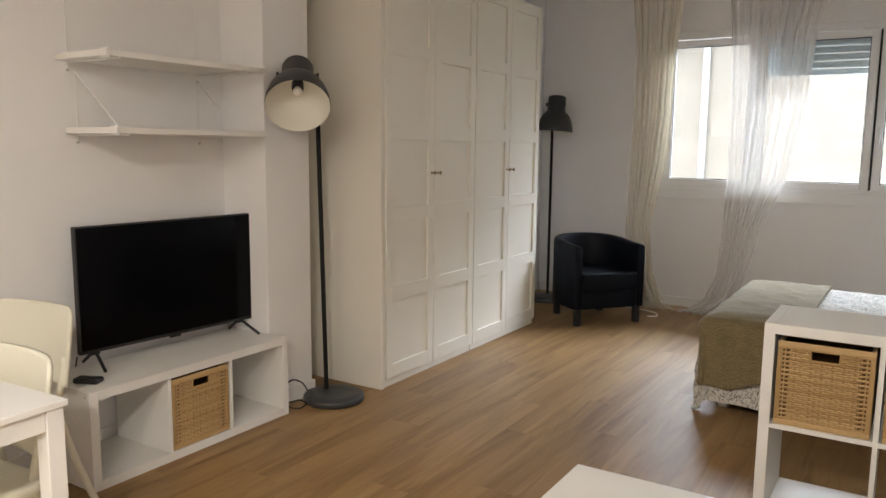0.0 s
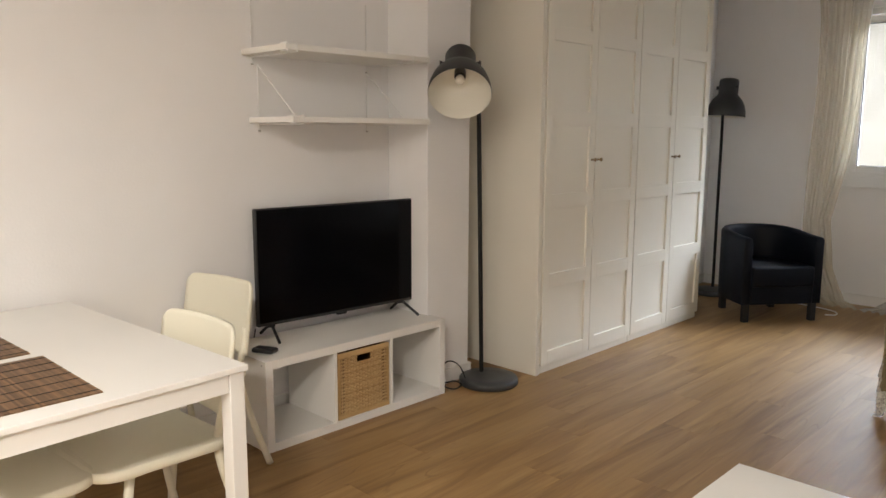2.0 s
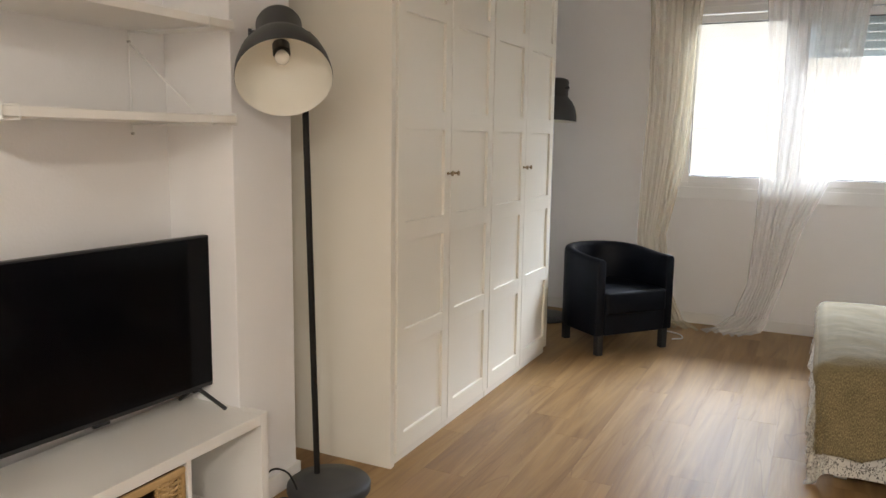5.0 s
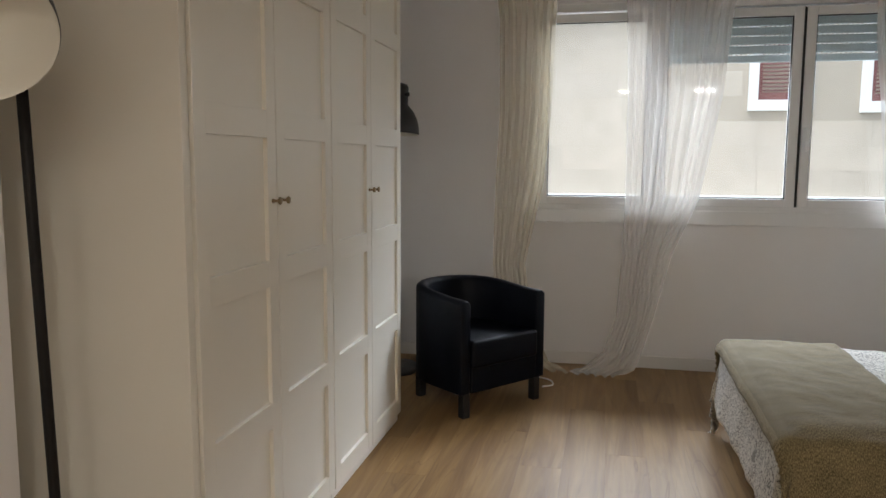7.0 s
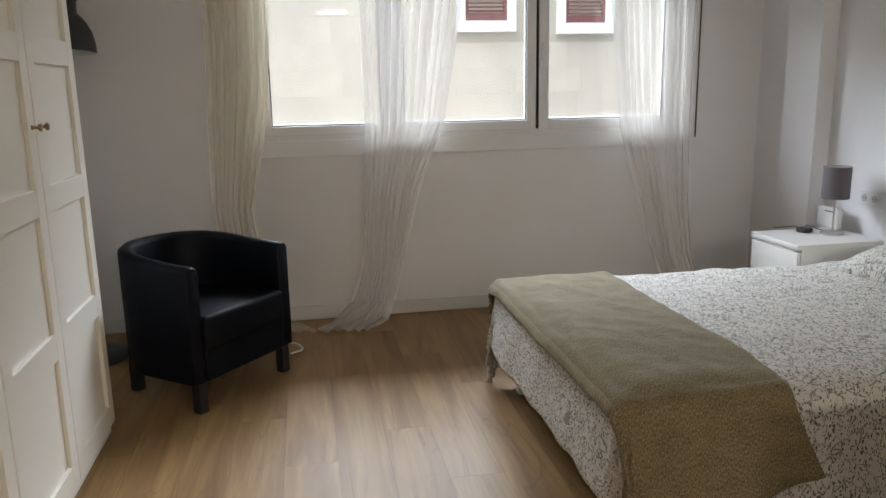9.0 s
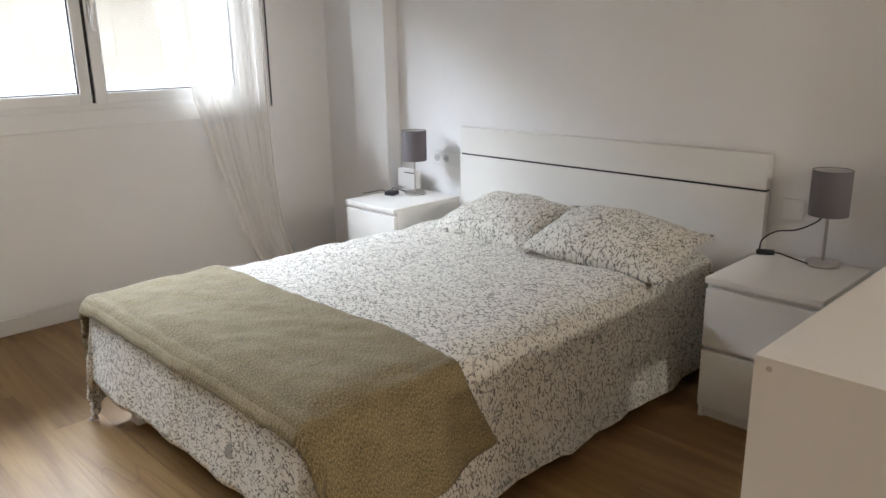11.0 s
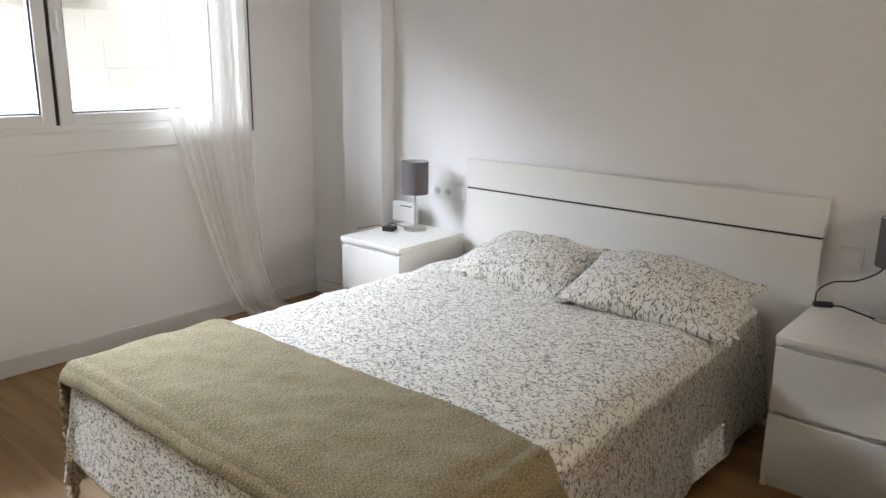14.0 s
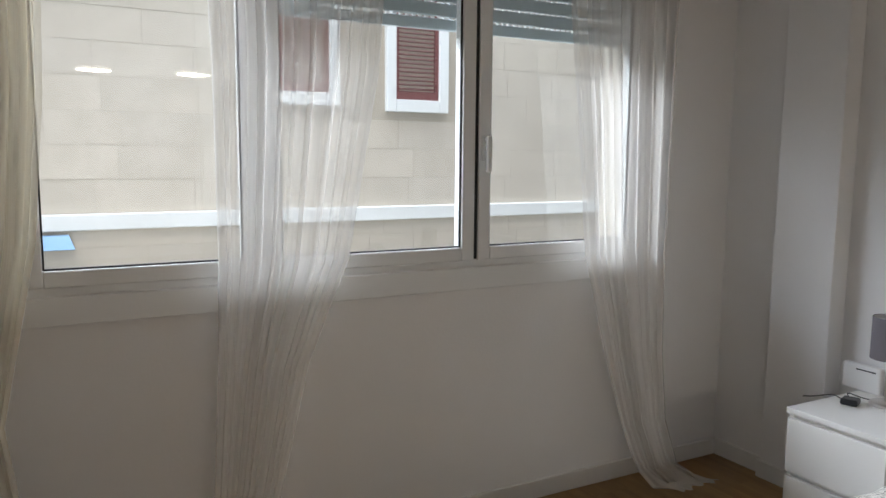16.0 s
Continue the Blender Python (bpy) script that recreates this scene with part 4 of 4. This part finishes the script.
def pillow(loc, rx, ry, rz, seed, label):
    L, Wd, T = 0.66, 0.47, 0.112
    bm = B()
    lay = bm.loops.layers.uv.verify()
    n = 34
    for side in (1, -1):
        def f(u, v, s=side):
            x, y = (u - 0.5) * L, (v - 0.5) * Wd
            ex, ey = abs(2 * u - 1), abs(2 * v - 1)
            prof = max(0.0, (1 - ex ** 2.3)) ** 0.75 * max(0.0, (1 - ey ** 2.2)) ** 0.7
            x *= 1 - 0.08 * (1 - ey ** 2) * ex ** 3
            y *= 1 - 0.10 * (1 - ex ** 2) * (ey ** 3)
            z = s * T * prof + (0.016 * noise.noise((x * 8, y * 9, seed + s)) - 0.016 * abs(noise.noise((x * 11 + y * 7, y * 8 - x * 3, seed + 4))) + 0.006 * noise.noise((x * 24, y * 22, seed))) * (0.3 + prof)
            z += 0.02 * ex * ey * noise.noise((seed, ex, s))
            return Vector((x, y, z))
        sheet(bm, n, n, f, lambda u, v: (u * L + seed, v * Wd + seed))
    bmesh.ops.remove_doubles(bm, verts=bm.verts, dist=0.004)
    bmesh.ops.recalc_face_normals(bm, faces=bm.faces)
    ob = part("pillow", bm, M_floral, None, "", True)
    ob.matrix_basis = pose(*loc, rx, ry, rz)

    def flap(u, v):
        x = L / 2 - 0.045 + u * 0.062
        y = (v - 0.5) * Wd * 0.84
        return Vector((x - 0.05 * (1 - (2 * v - 1) ** 2), y, 0.010 + 0.020 * noise.noise((v * 5, u * 1.5, seed)) + 0.010 * math.sin(v * 17 + seed) * u))

    part("open_end", sheet(B(), 8, 40, flap, lambda u, v: (u * 0.06 + seed, v * Wd)), M_floral, ob, "loose crumpled open end of the cover")
    return tagged(ob, label, "pillow", "pillows on the bed")


pillow((0.96, 4.92, 0.568), 12, 0, -93, 2.1, "plump floral pillow leaning at the headboard")
pillow((0.935, 4.33, 0.575), 12, 4, -84, 7.4, "plump floral pillow overlapping its neighbour")


# ---- nightstands ----
def nightstand(y0, label):
    t = thing("nightstand", (0.81, y0, 0), label, "nightstand", group="nightstands beside the bed")
    w, d, h = 0.40, 0.48, 0.55
    part("top_panel", box(B(), -0.004, -0.002, h - 0.022, d, w + 0.002, h, 0.002), M_white, t)
    part("side_panel", box(B(), 0.02, 0, 0.02, d, 0.018, h - 0.0225, 0.001), M_white, t)
    part("side_panel", box(B(), 0.02, w - 0.018, 0.02, d, w, h - 0.0225, 0.001), M_white, t)
    part("back_panel", box(B(), d - 0.01, 0.018, 0.02, d - 0.002, w - 0.018, h - 0.0225), M_white, t)
    part("plinth", box(B(), 0.03, 0.004, 0, 0.048, w - 0.004, 0.05, 0.001), M_white, t)
    part("foot_panel", box(B(), 0.02, 0, 0, 0.035, 0.018, 0.0195), M_white, t)
    part("foot_panel", box(B(), 0.02, w - 0.018, 0, 0.035, w, 0.0195), M_white, t)
    part("recess", box(B(), 0.0225, 0.0185, 0.05, 0.03, w - 0.0185, h - 0.023), M_white, t)
    for z0, z1 in ((0.052, 0.272), (0.290, 0.508)):
        part("drawer", box(B(), 0.0, 0.003, z0, 0.019, w - 0.003, z1, 0.002), M_white, t)
    return t


nightstand(5.555, "white two-drawer nightstand beside the window wall")
nightstand(3.465, "white two-drawer nightstand beside the cube shelf")


def table_lamp(loc, rz, label):
    t = thing("table_lamp", loc, label, "lamp", rz, "table lamps")
    part("foot_disc", lathe(B(), [(0.001, 0), (0.058, 0), (0.060, 0.004), (0.059, 0.012), (0.05, 0.016), (0.001, 0.018)], 36), M_steel, t, "brushed steel foot", True)
    part("stem", cyl(B(), (0, 0, 0.016), (0, 0, 0.22), 0.0055, None, 14), M_steel, t)
    sh = part("shade", lathe(B(), [(0.068, 0.19), (0.0685, 0.192), (0.0685, 0.355), (0.068, 0.357), (0.066, 0.357), (0.066, 0.19), (0.068, 0.19)], 40), M_shade, t, "grey fabric drum shade", True)
    part("lining", lathe(B(), [(0.0652, 0.192), (0.0652, 0.355)], 40), M_shadein, sh, "pale lining", True)
    bm = B()
    for i in range(3):
        a = 2 * math.pi * i / 3
        cyl(bm, (0, 0, 0.345), (0.066 * math.cos(a), 0.066 * math.sin(a), 0.35), 0.0015, None, 6)
    part("shade_spider", bm, M_steel, t)
    part("socket", cyl(B(), (0, 0, 0.21), (0, 0, 0.26), 0.014, None, 14), M_switch, t)
    part("bulb", lathe(B(), [(0.012, 0.26), (0.024, 0.285), (0.027, 0.305), (0.018, 0.328), (0.001, 0.333)], 16), M_bulb, t, "", True)
    return t


table_lamp((1.17, 5.785, 0.55), 0, "small table lamp with a grey drum shade on a nightstand")
table_lamp((1.235, 3.62, 0.55), 40, "small table lamp with a grey drum shade beside the cube shelf")


def wall_plate(y, z, n, label, name):
    t = thing(name, (XR - 0.002, y, z), label, "socket" if n else "switch")
    k = max(n, 1)
    wd = 0.082 if not n else 0.075 * 3
    part("plate", box(B(), -0.010, -wd / 2, -0.041, 0, wd / 2, 0.041, 0.003), M_switch, t)
    if n:
        for i in range(n):
            yy = wd / 2 - 0.038 - i * 0.072
            part("socket_well", cyl(B(), (-0.0105, yy, 0), (-0.0125, yy, 0), 0.021, None, 24), M_shadein, t, "round recessed socket")
            bm = B()
            for s in (-1, 1):
                cyl(bm, (-0.0126, yy + s * 0.0095, 0), (-0.0135, yy + s * 0.0095, 0), 0.0028, None, 8)
            part("pin_holes", bm, M_gasket, t)
        part("rocker", box(B(), -0.0125, -wd / 2 + 0.01, -0.03, -0.0101, -wd / 2 + 0.066, 0.03, 0.001), M_switch, t)
    else:
        part("rocker", box(B(), -0.0125, -0.030, -0.030, -0.0101, 0.030, 0.030, 0.001), M_switch, t)
    return t


wall_plate(5.70, 0.738, 2, "white wall plate with two sockets and a switch", "wall_socket")
wall_plate(3.785, 0.72, 0, "white square light switch beside the headboard", "light_switch")

router = thing("router", (1.275, 5.95, 0.55), "white upright router box leaning behind the lamp", "router")
part("case", box(B(), -0.018, -0.085, 0.0, 0.018, 0.085, 0.112, 0.010, 3), M_switch, router)
part("slot_line", box(B(), -0.0195, -0.065, 0.090, -0.0175, 0.02, 0.095), M_gasket, router, "dark line near the top")
clock = thing("alarm_clock", (1.06, 5.86, 0.55), "small black plug-in gadget lying on a nightstand", "gadget", 20)
part("case", box(B(), -0.032, -0.032, 0, 0.032, 0.032, 0.026, 0.009, 3), M_blackplastic, clock)
part("cable", tube(B(), smooth_path([(0.0, 0.03, 0.014), (0.01, 0.07, 0.022), (-0.02, 0.13, 0.010), (-0.03, 0.17, 0.004)]), 0.0022, 6), M_gasket, clock, "", True)
part("cable_lamp", tube(B(), smooth_path([(0.03, 0.01, 0.014), (0.05, 0.02, 0.03), (0.08, -0.03, 0.012), (0.10, -0.06, 0.008)]), 0.0022, 6), M_gasket, clock, "", True)

cable = thing("switch_cable", (0, 0, 0), "black lamp cable with an inline switch on a nightstand", "cable")
part("wire", tube(B(), smooth_path([(1.19, 3.65, 0.556), (1.17, 3.70, 0.572), (1.18, 3.76, 0.580), (1.215, 3.80, 0.566)]), 0.003, 6), M_gasket, cable, "", True)
part("inline_switch", box(B(), -0.012, -0.034, 0, 0.012, 0.034, 0.02, 0.006, 2, pose(1.232, 3.832, 0.551, 0, 0, 25)), M_blackplastic, cable)
part("wire_up", tube(B(), smooth_path([(1.245, 3.862, 0.562), (1.27, 3.862, 0.60), (1.29, 3.82, 0.635), (1.305, 3.75, 0.65), (1.325, 3.69, 0.685), (1.342, 3.665, 0.72)]), 0.003, 6), M_gasket, cable, "", True)
part("plug", cyl(B(), (1.318, 3.662, 0.725), (1.348, 3.662, 0.725), 0.016, None, 14), M_blackplastic, cable)


# ---- dining table, chairs, mats ----
TX0, TX1, TY0, TY1, TZ = -2.96, -1.715, 0.26, 1.005, 0.737
table = thing("dining_table", (0, 0, 0), "white rectangular dining table standing against the wall", "table")
table.matrix_basis = pose(TX1, TY1, 0, 0, 0, 3) @ pose(-TX1, -TY1, 0)
part("tabletop", box(B(), TX0, TY0, TZ - 0.018, TX1, TY1, TZ, 0.002), M_table, table)
for x0, y0, x1, y1 in ((TX0 + 0.06, TY0 + 0.012, TX1 - 0.06, TY0 + 0.03), (TX0 + 0.06, TY1 - 0.03, TX1 - 0.06, TY1 - 0.012), (TX0 + 0.012, TY0 + 0.06, TX0 + 0.03, TY1 - 0.06), (TX1 - 0.03, TY0 + 0.06, TX1 - 0.012, TY1 - 0.06)):
    part("apron", box(B(), x0, y0, TZ - 0.075, x1, y1, TZ - 0.0185), M_table, table)
for x in (TX0 + 0.008, TX1 - 0.058):
    for y in (TY0 + 0.008, TY1 - 0.058):
        part("leg", box(B(), x, y, 0, x + 0.05, y + 0.05, TZ - 0.0188, 0.003), M_table, table)


def dining_chair(loc, rz, label):
    """Front towards local -y, seat centre over the origin."""
    t = thing("dining_chair", loc, label, "chair", rz, "dining chairs")
    part("seat", rounded_plate(B(), 0.45, 0.46, 0.08, 0.034, pose(0, -0.02, 0.424, -2)), M_plastic, t, "", True)
    part("seat_rim", rounded_plate(B(), 0.38, 0.36, 0.06, 0.02, pose(0, -0.01, 0.402)), M_plastic, t)
    bm = B()
    w, h = 0.43, 0.30
    def f(u, v):
        x = (u - 0.5) * w
        z = (v - 0.5) * h
        k = max(0, abs(x) - (w / 2 - 0.05)) / 0.05
        kk = max(0, z - (h / 2 - 0.05)) / 0.05
        if k > 0 and kk > 0 and math.hypot(k, kk) > 1:
            q = math.hypot(k, kk)
            x = math.copysign(w / 2 - 0.05 + 0.05 * k / q, x)
            z = h / 2 - 0.05 + 0.05 * kk / q
        return Vector((x, 0.215 + 0.16 * (z + 0.15) - 0.035 * (2 * x / w) ** 2, 0.640 + z))
    sheet(bm, 24, 20, f)
    back = part("backrest", bm, M_plastic, t, "", True)
    solidify(back, 0.014, 0.0)
    for s in (-1, 1):
        part("back_leg", tube(B(), smooth_path([(s * 0.188, 0.205, 0.60), (s * 0.188, 0.182, 0.50), (s * 0.188, 0.165, 0.42), (s * 0.196, 0.172, 0.33), (s * 0.222, 0.208, 0.17), (s * 0.256, 0.255, 0.0)], 5), 0.0145, 10), M_plastic, t, "", True)
        part("front_leg", tube(B(), [(s * 0.165, -0.12, 0.41), (s * 0.205, -0.20, 0.0)], 0.0145, 10), M_plastic, t, "", True)
        for y in (-0.16, 0.10):
            part("stacking_pad", cyl(B(), (s * 0.16, y, 0.393), (s * 0.16, y, 0.402), 0.011, None, 12), M_switch, t, "small white pad under the seat")
    return t


dining_chair((-2.14, 0.855, 0), 4, "cream plastic dining chair pushed under the table")
dining_chair((-2.14, 0.40, 0), 180, "cream plastic dining chair facing it across the table")
dining_chair((-2.705, 1.265, 0), 9, "cream plastic dining chair standing back beside the bench")


def placemat(loc, rz):
    t = thing("placemat", loc, "dark brown bamboo slat placemat on the dining table", "placemat", rz, "placemats")
    bm = B()
    for i in range(46):
        y = -0.15 + i * 0.0066
        box(bm, -0.225, y, 0, 0.225, y + 0.0056, 0.0035)
    part("slats", bm, M_bamboo, t)
    bm = B()
    for i in range(7):
        x = -0.20 + i * 0.0667
        box(bm, x, -0.152, 0.0036, x + 0.003, 0.153, 0.0048)
    part("threads", bm, M_gasket, t, "black binding threads")
    return t


placemat((-1.99, 0.455, TZ + 0.0005), 0)
placemat((-2.49, 0.43, TZ + 0.0005), 2)

# ---- low white table ----
ct = thing("coffee_table", (-0.695, 1.18, 0), "plain white low side table", "table")
part("tabletop", box(B(), 0, 0, 0.36, 0.55, 0.9, 0.41, 0.002), M_table, ct)
for x in (0.002, 0.498):
    for y in (0.002, 0.848):
        part("leg", box(B(), x, y, 0, x + 0.05, y + 0.05, 0.3598, 0.002), M_table, ct)

sofa = thing("sofa", (0.30, 1.15, 0), "black leather sofa pushed up to the cube shelf", "sofa")
part("base", box(B(), 0.02, 0.02, 0.10, 0.88, 1.66, 0.28, 0.02, 3), M_leather, sofa)
part("backrest", box(B(), 0.66, 0.16, 0.281, 0.89, 1.52, 0.80, 0.05, 3), M_leather, sofa)
for y in (0.0, 1.525):
    part("armrest", box(B(), 0.0, y, 0.10, 0.90, y + 0.155, 0.66, 0.045, 3), M_leather, sofa)
for y in (0.16, 0.842):
    part("seat_cushion", box(B(), 0.0, y, 0.281, 0.66, y + 0.678, 0.44, 0.04, 3), M_leather, sofa)
for x in (0.05, 0.80):
    for y in (0.06, 1.58):
        part("leg", box(B(), x, y, 0, x + 0.05, y + 0.05, 0.0998, 0.003), M_blackplastic, sofa)


# ---- curtains ----
def curtain(rows, folds, seed, label, cloth, length=2.8):
    """A hanging sheer by rows of (z, x0, x1, y shift, fold depth), top to bottom."""
    n = len(rows) - 1

    def f(u, v):
        q = v * n
        i = min(int(q), n - 1)
        k = q - i
        k = k * k * (3 - 2 * k) if rows[i + 1][0] > 0.05 else k
        z, x0, x1, dy, am = (a + (b - a) * k for a, b in zip(rows[i], rows[i + 1]))
        s = u + 0.085 * noise.noise((u * 3.2, v * 0.35, seed)) + 0.03 * noise.noise((u * 9, v * 0.5, seed + 3))
        ph = 2 * math.pi * folds * s
        bunch = 0.45 + 1.5 * max(0.0, 0.35 + noise.noise((u * 3.7, v * 0.4, seed + 6)))
        am = min(am, 0.30 * (x1 - x0) / folds) * bunch
        y = YW - 0.115 + dy + am * (math.sin(ph) + 0.3 * math.sin(2.3 * ph + seed) + 0.5 * noise.noise((u * 6, v * 0.6, seed)))
        x = x0 + (x1 - x0) * u + am * 0.28 * math.sin(2 * ph + 1)
        if z < 0.12:
            z = max(0.006, z + 0.015 * (0.5 + 0.5 * math.sin(ph * 0.5 + dy * 20)) + 0.012 * noise.noise((x * 12, y * 12, seed)))
        return Vector((x, min(y, YW - 0.022), z))

    ob = part("curtain", sheet(B(), 260, 80, f, lambda u, v: (u * 1.4, v * length)), cloth)
    return tagged(ob, label, "curtain", "sheer curtains at the window")


HC = H - 0.02
curtain([(HC, -2.12, -1.66, 0, 0.022), (2.3, -2.07, -1.70, 0, 0.024), (1.7, -2.06, -1.72, 0, 0.026), (1.25, -2.08, -1.76, 0, 0.028), (0.7, -2.09, -1.87, 0, 0.03), (0.3, -2.06, -1.82, -0.02, 0.034), (0.03, -1.98, -1.70, -0.05, 0.045), (0.015, -1.90, -1.60, -0.13, 0.05), (0.015, -1.84, -1.56, -0.19, 0.03)],
        7, 2.0, "cream sheer curtain hanging behind the armchair", M_sheer_cream)
curtain([(HC, -1.30, -0.52, 0, 0.022), (2.3, -1.26, -0.62, 0, 0.026), (1.8, -1.24, -0.66, 0, 0.028), (1.15, -1.235, -0.775, 0, 0.032), (0.78, -1.245, -0.93, 0, 0.035), (0.36, -1.27, -1.03, -0.01, 0.04), (0.12, -1.35, -1.10, -0.04, 0.045), (0.03, -1.48, -1.14, -0.09, 0.05), (0.015, -1.56, -1.20, -0.17, 0.05), (0.015, -1.52, -1.24, -0.22, 0.03)],
        10, 5.0, "white sheer curtain swept aside, its hem heaped on the floor", M_sheer)
curtain([(HC, 0.16, 0.77, 0, 0.022), (2.1, 0.19, 0.765, 0, 0.026), (1.7, 0.24, 0.76, 0, 0.028), (1.1, 0.30, 0.755, 0, 0.032), (0.62, 0.44, 0.77, 0, 0.034), (0.3, 0.54, 0.80, -0.01, 0.036), (0.08, 0.62, 0.86, -0.04, 0.04), (0.02, 0.66, 0.94, -0.10, 0.045), (0.015, 0.74, 1.0, -0.17, 0.03)],
        8, 9.0, "white sheer curtain trailing on the floor in the corner", M_sheer)

# ---- stone blocks of the wall across the alley ----
blocks = {}


def block(w, h):
    if (w, h) not in blocks:
        blocks[(w, h)] = box(B(), 0, 0, 0, w, 0.06, h, 0.0015, 1)
        me = bpy.data.meshes.new("stone_block")
        blocks[(w, h)].to_mesh(me)
        me.materials.append(M_stone)
        blocks[(w, h)] = me
    return blocks[(w, h)]


rng = random.Random(4)
z = -0.55
row = 0
while z < 5.0:
    if abs(z + 0.02 - 0.83) < 0.05:
        z = 0.979
    hh = 0.30
    if z < 0.83 < z + hh:
        hh = round(0.826 - z, 3)
    x = -3.6 + (row % 2) * 0.22
    while x < 5.2:
        ww = rng.choice((0.52, 0.62, 0.74, 0.86))
        clear = True
        for ox, oz in OPEN:
            if x < ox + SHW + 0.11 and x + ww > ox - 0.11 and z < oz + SHH + 0.11 and z + hh > oz - 0.13:
                clear = False
        if clear:
            o = new("stone_block", block(ww, hh))
            o.parent = facade
            o.location = (x, YS + 0.022 - 0.0025 * rng.random(), z)
        x += ww + 0.004
    z = round(z + hh + 0.004, 3)
    row += 1

# ---- floor planks ----
planks = {}


def plank(length):
    key = round(length, 3)
    if key not in planks:
        bmk = box(B(), 0, 0, -0.0118, 0.1918, key - 0.0003, 0.0, 0.0004, 1)
        me = bpy.data.meshes.new("plank")
        bmk.to_mesh(me)
        bmk.free()
        me.materials.append(M_wood)
        planks[key] = me
    return planks[key]


x = XL - 0.05
c = 0
while x < XR:
    y = YB - (0.0, 0.43, 0.86, 0.21, 0.64, 1.07)[c % 6]
    while y < YW:
        a, b = max(y, YB - 0.05), min(y + 1.285, YW + 0.05)
        if b - a > 0.02:
            o = new("plank", plank(b - a))
            o.parent = floor
            o.location = (x, a, 0)
        y += 1.285
    x += 0.192
    c += 1
